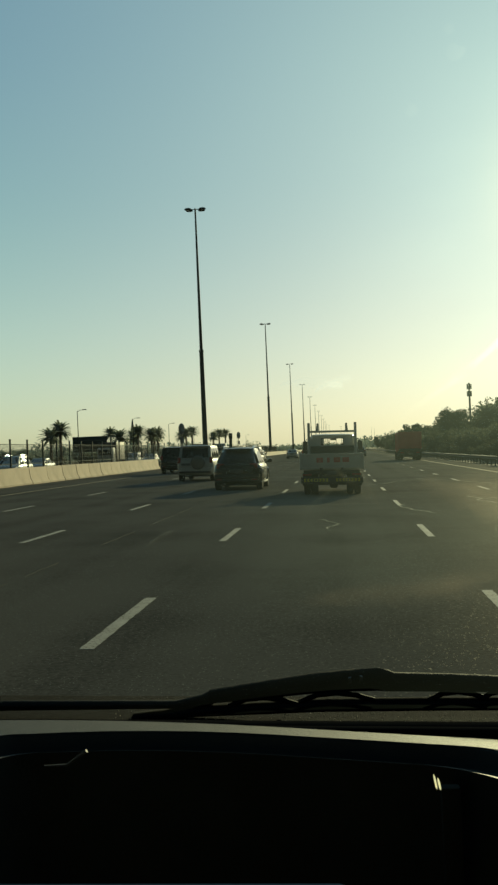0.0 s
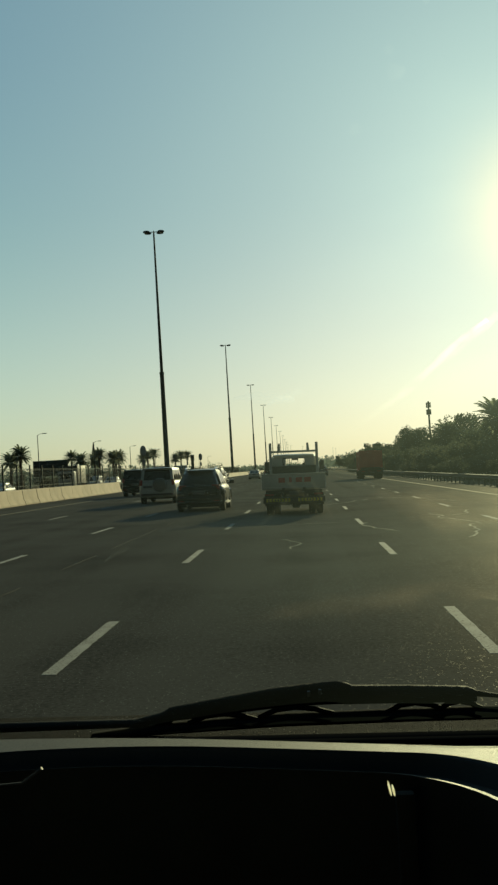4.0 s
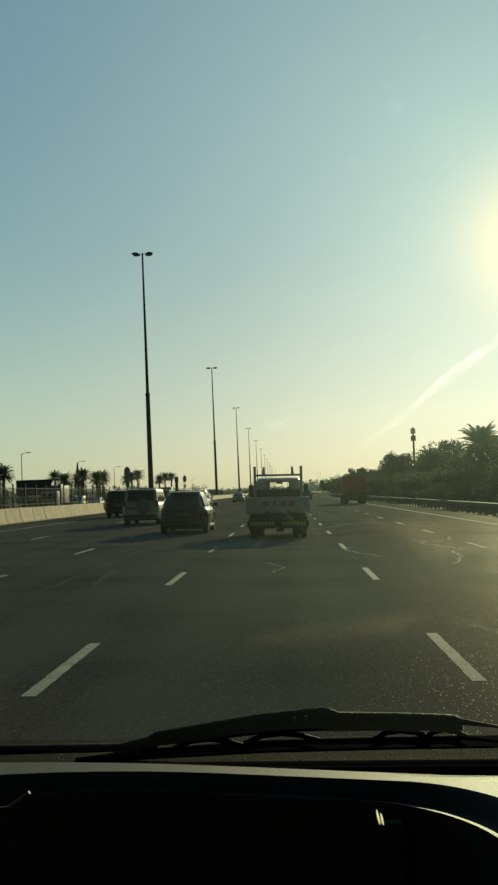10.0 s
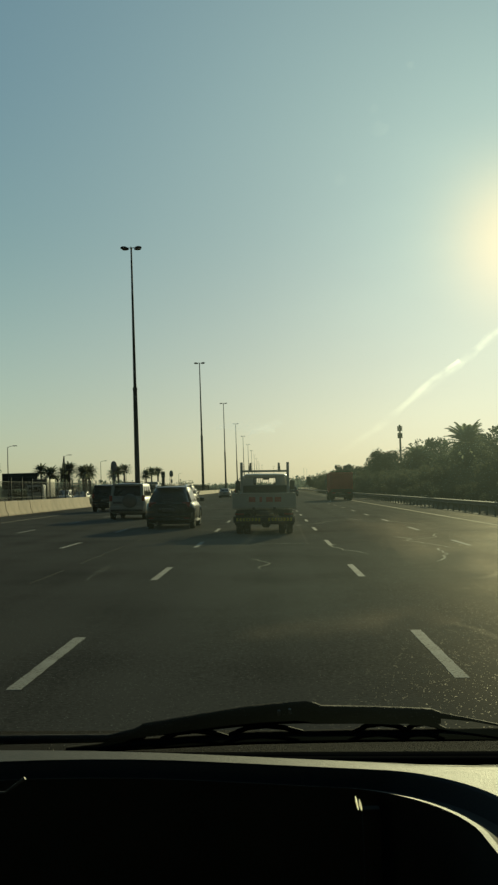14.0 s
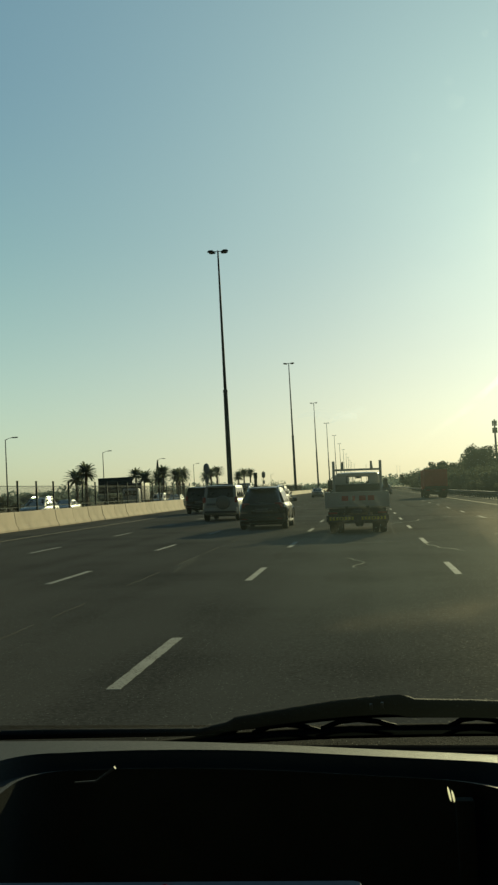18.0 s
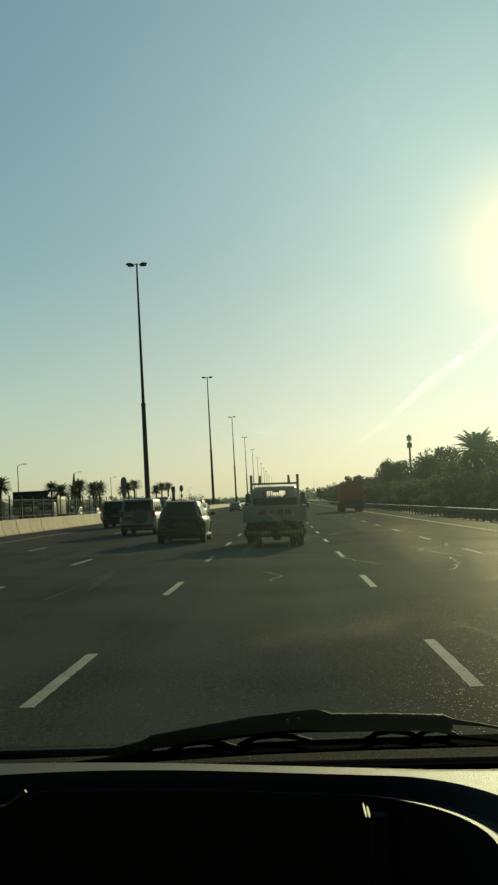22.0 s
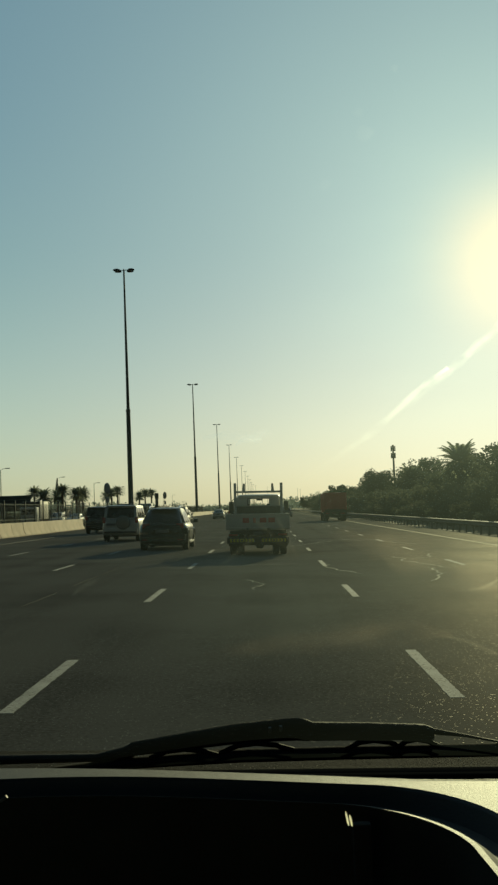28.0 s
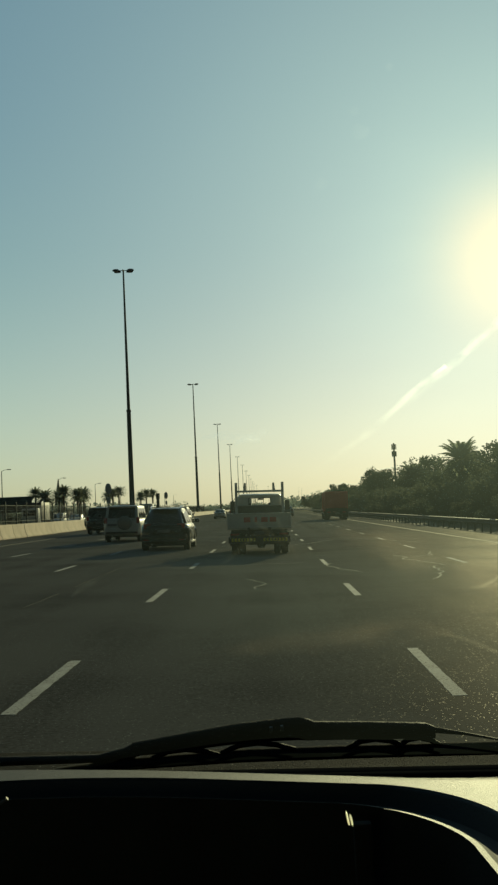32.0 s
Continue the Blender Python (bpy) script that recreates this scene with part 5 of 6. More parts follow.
    for s in (-1, 1):
        part("back_wall_side", box((s * 0.62, y0 + 0.005, 1.80), (0.42, 0.065, 0.30), 0.02), CAB_PAINT, cab)
        part("window_bar", box((s * 0.15, y0 - 0.01, 1.80), (0.020, 0.03, 0.27)), BLACK_TRIM, cab)
        part("window_seal", box((s * 0.405, y0 - 0.03, 1.805), (0.025, 0.02, 0.28), 0.004), BLACK_TRIM, cab)
        part("cab_side", box((s * 0.83, (y0 + y1) / 2, 1.02), (0.06, y1 - y0, 1.05), 0.025), CAB_PAINT, t)
        part("rear_pillar", box((s * 0.81, y0 + 0.14, 1.76), (0.06, 0.28, 0.50), 0.025), CAB_PAINT, t)
        bm = bmesh.new()
        tube(bm, [(s * 0.81, y1, 1.5), (s * 0.78, y1 - 0.22, 2.04)], 0.035, 8)
        part("front_pillar", bm, CAB_PAINT, t)
        seat = part("seat_back", box((s * 0.42, y0 + 0.28, 1.29), (0.46, 0.14, 0.56), 0.05), BLACK_TRIM, t)
        part("head_rest", box((s * 0.42, y0 + 0.27, 1.69), (0.22, 0.09, 0.14), 0.04), BLACK_TRIM, seat)
    for z in (1.665, 1.945):
        part("window_seal", box((0, y0 - 0.03, z), (0.82, 0.02, 0.022), 0.004), BLACK_TRIM, cab)
    bm = bmesh.new()
    rings = []
    for y, k, zt in ((y0 - 0.02, 0.93, 2.02), (y0 + 0.1, 1.0, 2.09), (y0 + 0.8, 1.0, 2.12), (y1 - 0.2, 0.97, 2.07)):
        w = 0.83 * k
        half = [(w, zt - 0.14), (w * 0.97, zt - 0.06), (w * 0.86, zt - 0.01), (w * 0.5, zt), (w * 0.5, zt - 0.05), (w * 0.84, zt - 0.06), (w * 0.93, zt - 0.14)]
        rings.append([Vector((x, y, z)) for x, z in half[:4]] + [Vector((-x, y, z)) for x, z in half[3::-1]] + [Vector((-x, y, z)) for x, z in half[:3:-1]] + [Vector((x, y, z)) for x, z in half[4:]])
    loft(bm, rings)
    part("cab_roof", bm, CAB_PAINT, t, sharp=45)
    part("cab_front", box((0, y1 + 0.03, 1.0), (1.62, 0.08, 0.95), 0.03), CAB_PAINT, t)
    part("inner_mirror", box((0.04, y1 - 0.25, 1.915), (0.24, 0.03, 0.06), 0.01), BLACK_TRIM, t)
    return t


flatbed_truck(on_road(-0.35, 32.5))


def tipper_truck(m):
    t = thing("tipper_truck", m, "red tipper truck with a dark chassis", "truck")
    RED = mat("dull red truck body paint", (0.36, 0.060, 0.04), 0.6, vary=0.25, scale=1.0)
    bm = bmesh.new()
    loft(bm, [[(-1.2 * k, y, z0), (1.2 * k, y, z0), (1.25 * k, y, 3.1), (-1.25 * k, y, 3.1)] for y, k, z0 in ((0, 1, 1.25), (5.4, 1, 1.25))])
    part("tipper_body", bm, RED, t)
    for x in (-1.0, -0.35, 0.35, 1.0):
        part("tailgate_rib", box((x, -0.03, 2.15), (0.08, 0.08, 1.75), 0.01), RED, t)
    part("tailgate_bar", box((0, -0.04, 1.4), (2.4, 0.1, 0.14), 0.01), RED, t)
    for s in (-1, 1):
        for y in (0.2, 1.5, 2.8, 4.1, 5.3):
            part("side_rib", box((s * 1.26, y, 2.15), (0.07, 0.1, 1.8), 0.01), RED, t)
        for y in (1.0, 2.3, 6.6):
            wheel(t, s * 1.0, y, 0.52, 0.5, s)
        part("chassis_rail", box((s * 0.45, 3.5, 0.95), (0.12, 6.6, 0.28), 0.01), CHASSIS, t)
        part("tail_lamp", box((s * 0.85, -0.04, 0.86), (0.4, 0.06, 0.13), 0.01), TAIL_RED, t)
        part("mud_flap", box((s * 0.98, 0.25, 0.6), (0.6, 0.02, 0.7), 0.005), RUBBER, t)
        part("mirror", box((s * 1.4, 6.9, 2.2), (0.2, 0.1, 0.5), 0.03), BLACK_TRIM, t)
    part("rear_bumper", box((0, 0.0, 0.72), (2.3, 0.14, 0.22), 0.02), CHASSIS, t)
    part("lower_tailgate", box((0, -0.02, 1.12), (2.4, 0.08, 0.42), 0.02), CHASSIS, t, "grimy dark lower tailgate")
    part("under_guard", box((0, 0.12, 0.52), (1.5, 0.06, 0.24), 0.02), CHASSIS, t)
    plate_on(t, (0.1, -0.09, 0.72), 0.5, 0.13)
    part("top_rail", box((0, -0.02, 3.1), (2.56, 0.14, 0.12), 0.02), RED, t)
    for s in (-1, 1):
        part("corner_post", box((s * 1.22, -0.02, 2.2), (0.12, 0.14, 1.9), 0.02), RED, t)
    part("cab", box((0, 6.5, 1.95), (2.35, 1.7, 2.2), 0.15), RED, t)
    part("rear_window", box((0, 5.64, 2.5), (1.4, 0.03, 0.5), 0.01), CAR_GLASS, t)
    return t


tipper_truck(on_road(7.6, 108.0))


def box_truck(m, label="pale box truck far ahead", shell=TRUCK_PAINT):
    t = thing("box_truck", m, label, "truck")
    part("cargo_box", box((0, 2.2, 2.05), (2.2, 4.4, 2.2), 0.04), shell, t)
    for x in (-0.55, 0.55):
        part("rear_door", box((x, -0.015, 2.05), (1.04, 0.03, 2.05), 0.01), shell, t)
    part("cab", box((0, 5.2, 1.5), (2.0, 1.4, 1.9), 0.12), CAB_PAINT, t)
    part("windscreen", box((0, 5.905, 1.9), (1.7, 0.03, 0.65), 0.01), CAR_GLASS, t)
    part("rear_bumper", box((0, 0, 0.6), (2.1, 0.12, 0.2), 0.02), CHASSIS, t)
    for s in (-1, 1):
        part("tail_lamp", box((s * 0.85, -0.03, 0.78), (0.3, 0.05, 0.12), 0.01), TAIL_RED, t)
        part("chassis_rail", box((s * 0.4, 2.8, 0.8), (0.1, 5.4, 0.24), 0.01), CHASSIS, t)
        for y in (1.1, 5.1):
            wheel(t, s * 0.85, y, 0.4, 0.35, s)
    return t


box_truck(on_road(-4.0, 168.0))
box_truck(pose(-28.8, 122, 0.33, 0, 0, 180), "dark brown box truck on the opposite carriageway", mat("dark brown truck box paint", (0.06, 0.045, 0.035), 0.6, vary=0.25, scale=1.0))
box_truck(pose(-25.2, 205, 0.33, 0, 0, 180), "white box truck on the opposite carriageway", CAB_PAINT)

# ---- the vehicle round the camera ----
# dashboard with a rounded open tray; the top is tilted like the road
XL, XR, Y_FRONT = -0.326, 0.158, 0.30


def back_y(x, bow=0.9):
    return 0.808 - 0.175 * x - bow * max(0.0, -0.07 - x) ** 2


def tray_outline(back, side, n=14):
    """Rounded outline of the tray, from the near right corner round the far side to the near left corner."""
    xl, xr = XL + side, XR - side
    rr, rl = (0.105 + side * 2.0 if side < 0 else 0.105 - side * 0.3), 0.05 - side * 0.3
    pts = [Vector((xr + 0.03, Y_FRONT)), Vector((xr + 0.008, 0.56))]
    yb = back_y(xr) - back
    for k in range(n + 1):
        a = math.pi / 2 * k / n
        pts.append(Vector((xr - rr + rr * math.cos(a), yb - rr + rr * math.sin(a) + 0.175 * rr * math.sin(a) * (k / n))))
    m = 10
    x_a, x_b = xr - rr, xl + rl
    for k in range(1, m):
        x = x_a + (x_b - x_a) * k / m
        pts.append(Vector((x, back_y(x) - back)))
    yb = back_y(xl + rl) - back
    for k in range(n + 1):
        a = math.pi / 2 + math.pi / 2 * k / n
        pts.append(Vector((xl + rl + rl * math.cos(a), yb - rl + rl * math.sin(a))))
    pts += [Vector((xl - 0.008, 0.56)), Vector((xl - 0.02, Y_FRONT))]
    return pts


def dz(x, z):
    return z - FALL * x


dash_top_z = 1.375
dashboard = thing("dashboard", pose(0, 0, 0), "grey grained plastic dashboard with a deep black open tray", "dashboard")
# flat top: ring between the tray outline and the outer edge
inner = tray_outline(-0.001, -0.005)
n_in = len(inner)
bm = bmesh.new()
rows = []
for i, p in enumerate(inner):
    f = i / (n_in - 1)
    if p.y > 0.575 and 1 < i < n_in - 2:
        u = (i - 2) / (n_in - 5)
        ox = 0.85 - 1.7 * u
        if -0.30 < p.x < 0.06:
            ox = p.x
        elif p.x >= 0.06:
            ox = p.x + (p.x - 0.06) * 7.0
        else:
            ox = p.x + (p.x + 0.30) * 20
        ox = max(-0.85, min(0.85, ox))
        outer = Vector((ox, back_y(max(-0.33, min(ox, 0.12)), 0.45) + 0.026))
    else:
        outer = Vector((0.85 if f < 0.5 else -0.85, p.y))
    rows.append([(outer.x, outer.y, dz(outer.x, dash_top_z - 0.20)), (outer.x, outer.y, dz(outer.x, dash_top_z - 0.004)),
                 (outer.x, outer.y - 0.004, dz(outer.x, dash_top_z)),
                 (p.x * 1.0, p.y, dz(p.x, dash_top_z))])
loft(bm, rows, cap=False, closed=False)
part("top_panel", bm, DASH, dashboard, "pale grey grained top panel lit by the sun", sharp=40)


def band(name, o0, z0, o1, z1, material, label=""):
    a, b = tray_outline(*o0), tray_outline(*o1)
    bm = bmesh.new()
    loft(bm, [[(p.x, p.y, dz(p.x, z0)), (q.x, q.y, dz(q.x, z1))] for p, q in zip(a, b)], cap=False, closed=False)
    return part(name, bm, material, dashboard, label, sharp=50)


Z0 = dash_top_z
band("tray_edge", (-0.001, -0.005), Z0, (0.0005, -0.0035), Z0 - 0.002, DASH)
band("groove_outer", (0.0005, -0.0035), Z0 - 0.002, (0.008, 0.004), Z0 - 0.014, DASH_DARK)
band("groove_floor", (0.008, 0.004), Z0 - 0.014, (0.020, 0.0155), Z0 - 0.013, DASH_DARK)
band("groove_inner", (0.020, 0.0155), Z0 - 0.013, (0.0232, 0.0225), Z0 - 0.0088, DASH_DARK)
band("tray_lip", (0.0232, 0.0225), Z0 - 0.0088, (0.0247, 0.0275), Z0 - 0.0085, DASH, "thin satin lip round the tray")
band("tray_wall", (0.0247, 0.0275), Z0 - 0.0085, (0.030, 0.036), Z0 - 0.16, TRAY_BLACK)
# fine joint near the back edge of the top panel
bm = bmesh.new()
loft(bm, [[(x, back_y(min(x, 0.12)) + 0.026 - d, dz(x, Z0 + 0.0005)) for d in (0.0065 + 0.010 * max(0.0, x - 0.10) - w, 0.0065 + 0.010 * max(0.0, x - 0.10) + w)] for x, w in ((0.06, 0.0002), (0.10, 0.0007), (0.16, 0.0010), (0.30, 0.0011), (0.60, 0.0011))], cap=False, closed=False)
part("panel_joint", bm, TRAY_BLACK, dashboard)
part("tray_floor", box((-0.08, 0.56, dash_top_z - 0.165), (0.62, 0.72, 0.01)), DASH_DARK, dashboard)
part("near_edge", box((0.0, 0.29, dash_top_z - 0.10), (1.7, 0.02, 0.2), 0.005), DASH_DARK, dashboard)
part("lower_panel", box((0.0, 0.72, 0.85), (1.7, 0.10, 0.66), 0.02), DASH_DARK, dashboard)
# bright clip and a small bracket on the far wall of the tray
clip = thing("tray_clip", pose(0.0492, 0.735, 1.3664), "small clip standing in the tray, its glint made as cream slivers", "clip")
bm = bmesh.new()
n = 12
# two cream slivers shaped like the sun's glint on the clip
for cx, r, low, high in ((-0.0010, 0.0011, -0.0052, 0.0056), (0.0014, 0.0012, -0.0056, 0.0030)):
    mid, half = (low + high) / 2, (high - low) / 2
    loft(bm, [[(cx + r * q * math.cos(2 * math.pi * k / n) - z * 0.18, r * q * math.sin(2 * math.pi * k / n), z) for k in range(n)] for z, q in ((low, 0.25), (mid - 0.7 * half, 0.7), (mid, 0.8), (mid + 0.6 * half, 0.65), (high, 0.2))])
part("glint_bead", bm, AMBER, clip)
part("holder", box((0.0105, 0.012, -0.082), (0.014, 0.010, 0.150), 0.002), TRAY_BLACK, clip)
bracket = thing("tray_bracket", pose(-0.2290, 0.772, dz(-0.2290, 1.3733)), "thin satin metal bracket edge inside the tray", "bracket")
bm = bmesh.new()
tube(bm, [(-0.022, 0, -0.009), (-0.004, 0, -0.0085), (0.013, -0.002, 0.003)], [0.0006, 0.0011, 0.0015], 6)
part("wire", bm, GALV, bracket)

first_aid = thing("first_aid_box", pose(-0.124, 0.435, 1.2385, -46), "white plastic first aid box with red writing standing in the tray", "box")
part("case", box((0, 0, 0.067), (0.216, 0.06, 0.134), 0.006), BOX_WHITE, first_aid)
part("case_lid", box((0, 0, 0.155), (0.219, 0.063, 0.042), 0.005), BOX_WHITE, first_aid)
words = bpy.data.curves.new("writing", "FONT")
words.body = "".join(chr(c) for c in (0xFE94, 0xFEF4, 0xFEDF, 0xFEED, 0xFE83, 0x20, 0xFE95, 0xFE8E, 0xFED3, 0xFE8E, 0xFECC, 0xFEB3, 0xFE87))
words.size, words.extrude, words.align_x = 0.0125, 0.0003, "CENTER"
flat_words = new("writing", words)
bpy.context.view_layer.update()
word_mesh = bpy.data.meshes.new_from_object(flat_words.evaluated_get(bpy.context.evaluated_depsgraph_get()))
bpy.data.objects.remove(flat_words)
word_mesh.materials.clear()
word_mesh.materials.append(RED_PRINT)
shared("writing", word_mesh, first_aid, pose(0.017, -0.0317, 0.1652, 90, 0, 0) @ Matrix.Diagonal((1.27, 0.66, 1, 1)))

# black edge band of the windscreen
frit = thing("windscreen_edge_band", pose(0, 1.10, 1.306, 0, LEAN, 0), "black printed edge band at the foot of the windscreen", "windscreen trim")
part("band", box((0, 0, -0.15), (1.9, 0.02, 0.30), 0.004), FRIT, frit)
part("rubber_seal", box((0, -0.017, -0.004), (1.9, 0.012, 0.008), 0.002), FRIT, frit)

# the windscreen, with dust and a long wiped smear on it
screen = thing("windscreen", pose(0, 0, 0), "large clear windscreen with a thin film of dust and added haze", "windscreen")


def on_screen(x, f, off=0.0):
    """A point of the windscreen: f runs from its foot to its head."""
    return Vector((x, 1.30 - 0.68 * f - 0.10 * x * x + off, 1.20 + 0.87 * f))


def screen_patch(name, pts, material, label=""):
    bm = bmesh.new()
    loft(bm, pts, cap=False, closed=False)
    ob = part(name, bm, material, screen, label, sharp=0)
    ob.visible_shadow = False
    return ob


screen_patch("pane", [[on_screen(-0.88 + 1.76 * i / 16, k / 8) for i in range(17)] for k in range(9)], WINDSCREEN)


def smear(name, x0, f0, dx, df, wide, off, wave=0.003, bend=0.0, film=SMEAR):
    """A long soft streak of dust on the inside of the pane."""
    rows = []
    lump = random.Random(int(x0 * 1000) + int(wide * 1e5))
    long = math.hypot(dx, df)
    nx, nf = -1.12 * df / long, 1.12 * dx / long
    for i in range(49):
        u = i / 48
        x, f = x0 + dx * u, f0 + df * u + wave * math.sin(u * 9) + bend * math.sin(u * math.pi)
        w = wide * (0.42 + 0.58 * u) * math.sin(math.pi * min(0.97, 0.03 + u)) ** 0.3 * lump.uniform(0.75, 1.2)
        rows.append([on_screen(x + nx * w, f + nf * w, off), on_screen(x - nx * w, f - nf * w, off)])
    screen_patch(name, rows, film, "pale streak of dust")


for k, wide in enumerate((0.0058, 0.0038, 0.0020)):
    smear("smear", 0.03, 0.480, 0.24, 0.204, wide, -0.003 - 0.0006 * k)
for k, wide in enumerate((0.0044, 0.0024)):
    smear("smear", 0.02, 0.4715, 0.15, 0.1275, wide, -0.007 - 0.0006 * k, film=SMEAR_FAINT)
for k, wide in enumerate((0.0042, 0.0024)):
    smear("wiped_arc", 0.185, 0.287, 0.069, -0.031, wide * 0.9, -0.003 - 0.001 * k, 0.0, 0.004, ARC)
    smear("wiped_arc", 0.214, 0.348, 0.030, 0.013, wide * 0.8, -0.003 - 0.001 * k, 0.0, -0.004, ARC)
    smear("finger_mark", -0.217, 0.361, 0.029, 0.017, wide * 1.1, -0.003 - 0.001 * k, 0.0, 0.002, SMUDGE)
# streaks below the far end of the road, and a broad cloudy sweep towards the sun's side
for k, wide in enumerate((0.0052, 0.0034, 0.0018)):
    smear("wiped_streak", -0.016, 0.447, 0.036, -0.040, wide, -0.003 - 0.0006 * k, 0.0, 0.0, STREAK)
    smear("wiped_streak", -0.054, 0.390, 0.036, 0.034, wide * 0.9, -0.003 - 0.0006 * k, 0.0, 0.0, STREAK)
    smear("wiped_streak", 0.028, 0.398, -0.020, 0.050, wide * 0.6, -0.006 - 0.0006 * k, 0.0, 0.0, STREAK)
for k, wide in enumerate((0.034, 0.025, 0.016, 0.008)):
    smear("cloudy_sweep", 0.045, 0.440, 0.225, -0.112, wide, -0.004 - 0.0007 * k, 0.002, 0.010, HAZE)
for k, wide in enumerate((0.026, 0.018, 0.010)):
    smear("cloudy_sweep", -0.10, 0.262, 0.30, 0.030, wide, -0.005 - 0.0007 * k, 0.002, 0.010, HAZE)
for k, wide in enumerate((0.0075, 0.0045)):
    smear("finger_mark", -0.062, 0.540, 0.058, -0.005, wide, -0.003 - 0.0006 * k, 0.001, 0.003, CLOUDY)
    smear("finger_mark", -0.030, 0.531, 0.034, 0.012, wide * 0.8, -0.006 - 0.0006 * k, 0.001, 0.002, CLOUDY)


def spot(x, f, r, seed):
    """A dried drop: an uneven small disc on the pane."""
    q = random.Random(seed)
    n = 14
    rim = [r * q.uniform(0.75, 1.1) for _ in range(n)]
    rows = [[on_screen(x + rim[k % n] * s * math.cos(2 * math.pi * k / n), f + 0.9 * rim[k % n] * s * math.sin(2 * math.pi * k / n), -0.003) for k in range(n + 1)] for s in (0.02, 0.6, 1.0)]
    screen_patch("dried_drop", rows, DROP, "small dried drop")


for k, (x, f, r) in enumerate(((-0.057, 0.579, 0.003), (0.11, 0.844, 0.003), (0.088, 0.80, 0.007), (0.083, 0.815, 0.004), (0.151, 0.523, 0.0022), (0.057, 0.763, 0.005), (0.002, 0.529, 0.009), (0.012, 0.532, 0.006), (0.03, 0.52, 0.006), (0.128, 0.62, 0.0018))):
    spot(x, f, r, k)

# fine grit caught on the lower part of the pane
rnd = random.Random(41)
grit = bmesh.new()
for k in range(21000):
    x, f = rnd.uniform(-0.34, 0.40), 0.33 * rnd.random() ** 1.4
    if rnd.random() > 0.10 + 1.7 * max(0.0, x + 0.10):
        continue
    r, a = 0.00006 + 0.00019 * rnd.random() ** 5, rnd.uniform(0, 6.28)
    ring = []
    for j in range(5):
        q = r * rnd.uniform(0.6, 1.3)
        ring.append(grit.verts.new(on_screen(x + q * math.cos(a + 1.2566 * j), f + 0.9 * q * math.sin(a + 1.2566 * j), -0.0025)))
    grit.faces.new(ring)
grit_film = part("grit", grit, SPECK, screen, "scattered fine grit", sharp=0)
grit_film.visible_shadow = False

# cowl panel under the wiper
cowl = thing("cowl_panel", pose(0, 0, 0, 0, LEAN, 0), "dusty black plastic cowl panel under the wiper", "cowl")
bm = bmesh.new()
loft(bm, [[(x, 1.125, 1.235), (x, 1.130, 1.262), (x, 1.25, 1.266), (x, 1.372 - 0.012 * (x > 0.2), 1.264), (x, 1.380, 1.250), (x, 1.375, 1.20)] for x in (-0.9, -0.4, -0.1, 0.2, 0.5, 0.9)], cap=False, closed=False)
part("grille_panel", bm, COWL, cowl, sharp=30)
for k in range(24):
    part("grille_rib", box((-0.85 + 0.072 * k, 1.20, 1.2655), (0.006, 0.10, 0.004), 0.001), COWL, cowl)
grains = bmesh.new()
for k in range(1500):
    x, y, r, a = rnd.uniform(-0.35, 0.45), rnd.uniform(1.14, 1.365), 0.0003 + 0.0007 * rnd.random() ** 3, rnd.uniform(0, 6.28)
    rim = [grains.verts.new((x + r * math.cos(a + 1.571 * j), y + r * math.sin(a + 1.571 * j), 1.2668)) for j in range(4)]
    top = grains.verts.new((x, y, 1.2668 + r))
    for j in range(4):
        grains.faces.new((rim[j], rim[(j + 1) % 4], top))
part("sand_grains", grains, GRAIN, cowl, "scattered pale grains of sand", sharp=0)

# wiper lying along the foot of the windscreen
wiper = thing("windscreen_wiper", pose(0, 1.26, 0), "black windscreen wiper with a broad arm and a long blade", "wiper")


def bar_loft(path, depth, material, name, label="", y=0.0):
    """A bar along x from rows of x, low z, high z."""
    bm = bmesh.new()
    rings = []
    for x, z0, z1 in path:
        c, h = (z0 + z1) / 2, (z1 - z0) / 2
        rings.append([(x, y + depth * math.cos(a), c + h * math.sin(a)) for a in [math.pi * (k + 0.5) / 5 for k in range(10)]])
    loft(bm, rings)
    return part(name, bm, material, wiper, label, sharp=45)


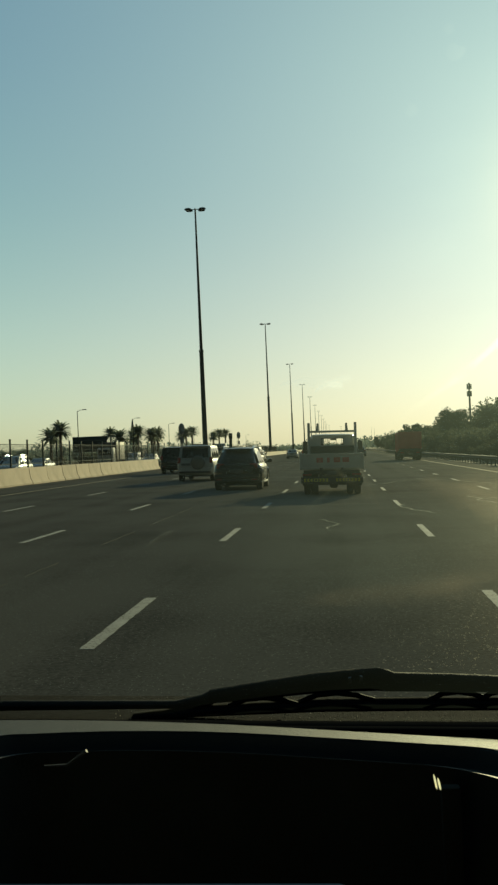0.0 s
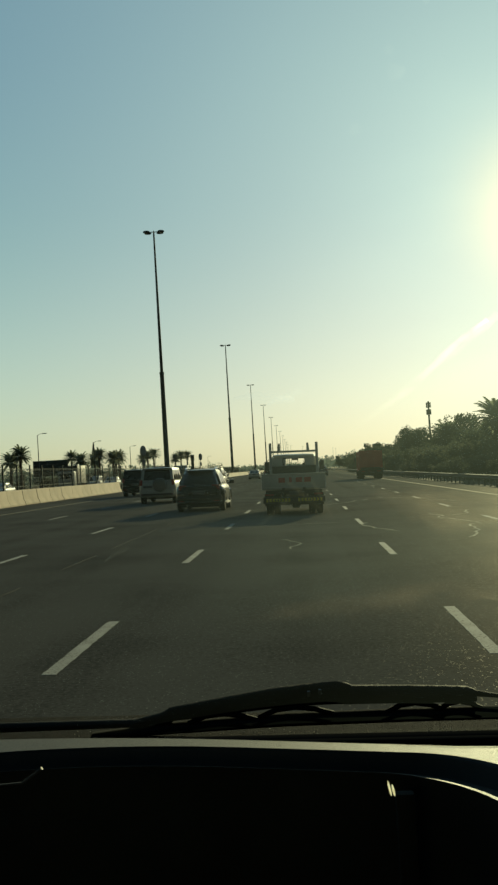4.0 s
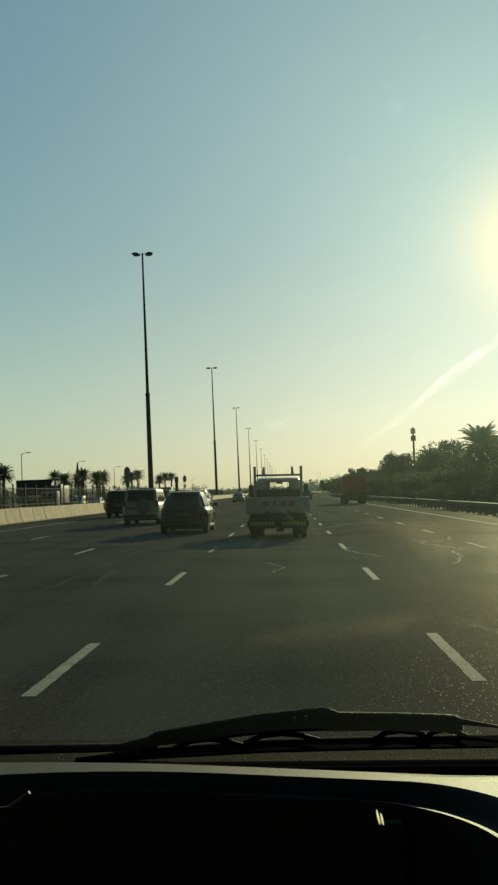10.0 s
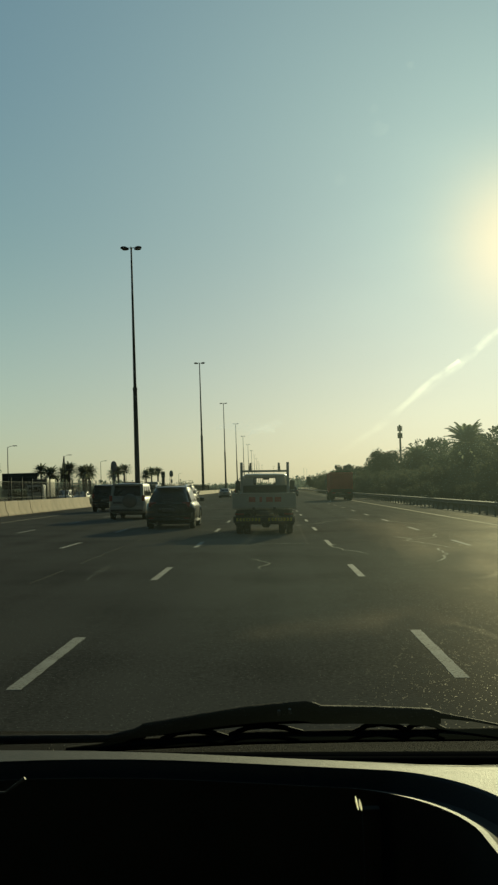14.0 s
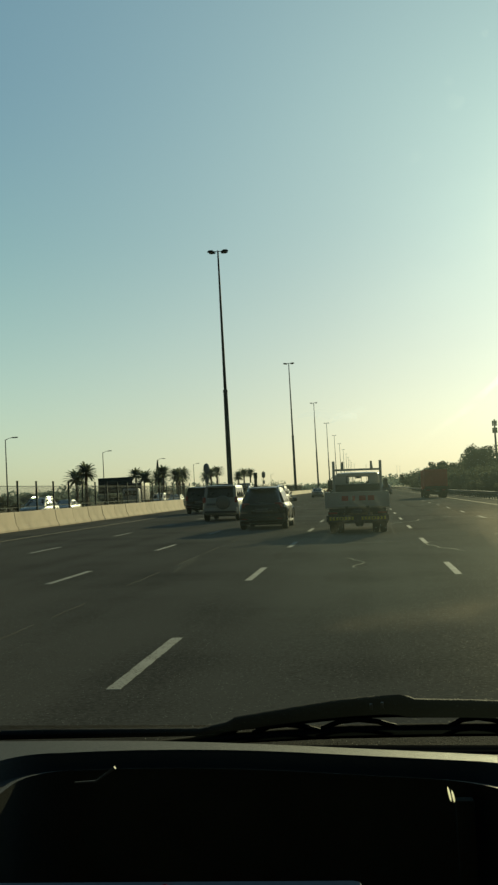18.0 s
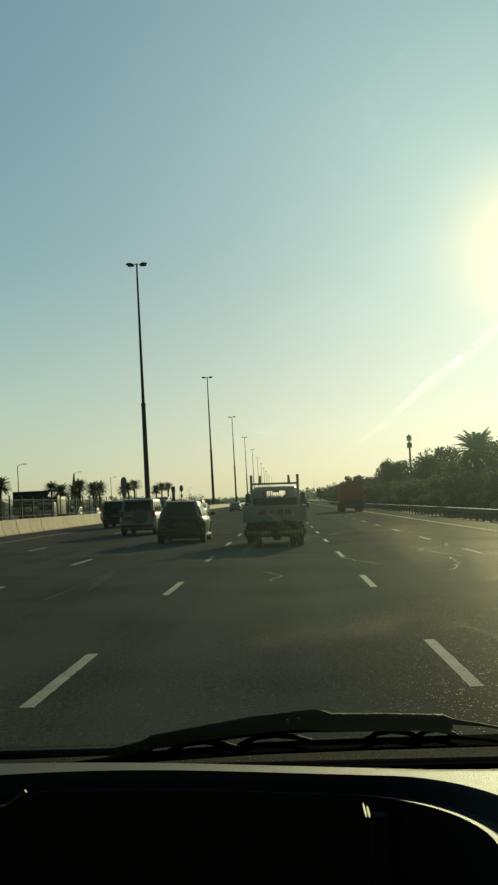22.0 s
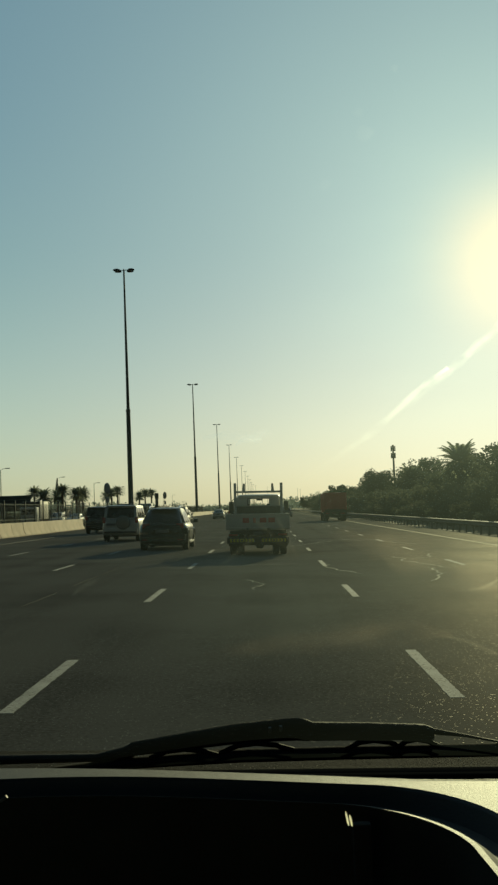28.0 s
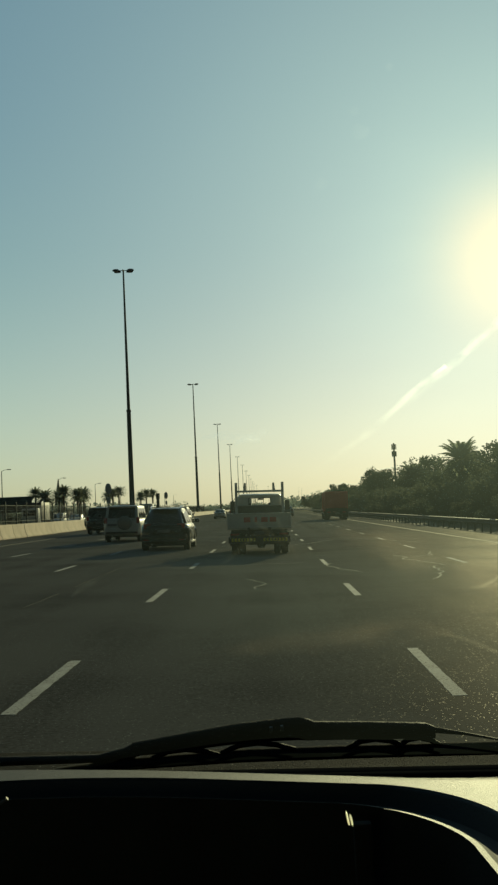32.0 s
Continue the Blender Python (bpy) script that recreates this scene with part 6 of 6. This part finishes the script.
bar_loft([(-0.95, 1.284, 1.297), (-0.45, 1.284, 1.297), (-0.235, 1.283, 1.293), (-0.20, 1.285, 1.300), (-0.185, 1.287, 1.307)], 0.010, WIPER_BLACK, "arm_root")
bar_loft([(-0.19, 1.288, 1.306), (-0.12, 1.293, 1.316), (-0.06, 1.298, 1.324), (-0.02, 1.300, 1.3275), (0.025, 1.300, 1.329), (0.038, 1.299, 1.327), (0.045, 1.299, 1.3235), (0.12, 1.297, 1.320), (0.188, 1.295, 1.3155), (0.199, 1.295, 1.311)], 0.011, WIPER_BLACK, "arm")
bar_loft([(0.196, 1.302, 1.3105), (0.24, 1.297, 1.301), (0.30, 1.285, 1.287)], 0.004, WIPER_BLACK, "arm_tip")
bar_loft([(-0.29, 1.270, 1.278), (-0.20, 1.272, 1.286), (-0.05, 1.275, 1.292), (0.10, 1.274, 1.291), (0.295, 1.271, 1.288), (0.50, 1.262, 1.279), (0.62, 1.255, 1.266)], 0.012, RUBBER, "blade")
for x0, x1, zt in ((-0.165, -0.075, 1.296), (-0.075, 0.02, 1.300), (0.085, 0.16, 1.2985), (0.15, 0.205, 1.298)):
    mid = (x0 + x1) / 2
    bm = bmesh.new()
    tube(bm, [(x0, -0.006, zt - 0.010), ((x0 + mid) / 2, -0.006, zt - 0.002), (mid, -0.006, zt), ((x1 + mid) / 2, -0.006, zt - 0.003), (x1, -0.006, zt - 0.010)], 0.0035, 6)
    part("yoke", bm, WIPER_BLACK, wiper)
for dx in (-0.010, 0.004):
    part("rivet", box((dx, -0.012, 1.3185 + dx * 0.1), (0.004, 0.006, 0.007), 0.001), GALV, wiper)

# unseen closed cabin round the camera, windowless at the sides to darken the tray
cabin = thing("van_cabin", pose(0, 0, 0), "unseen van shell without side windows, added to keep daylight off the dashboard", "van")
part("roof_panel", box((0, -0.75, 2.10), (2.0, 2.7, 0.06), 0.02), CABIN, cabin)
part("rear_panel", box((0, -2.05, 1.25), (2.0, 0.06, 1.7), 0.02), CABIN, cabin)
part("floor_panel", box((0, -0.35, 0.50), (2.0, 3.5, 0.06), 0.02), CABIN, cabin)
for s in (-1, 1):
    part("side_panel", box((s * 0.98, -0.75, 1.30), (0.05, 2.7, 1.6), 0.02), CABIN, cabin)
    part("door_panel", box((s * 0.98, 0.95, 0.9), (0.05, 0.75, 0.8), 0.02), CABIN, cabin)
    bm = bmesh.new()
    tube(bm, [(s * 0.95, 1.30, 1.22), (s * 0.90, 0.60, 2.07)], 0.05, 8)
    part("pillar", bm, CABIN, cabin)
part("front_panel", box((0, 1.36, 0.78), (1.9, 0.06, 0.80), 0.03), CABIN, cabin)
for s in (-1, 1):
    for y in (1.0, -1.6):
        wheel(cabin, s * 0.85, y, 0.33, 0.2, s)
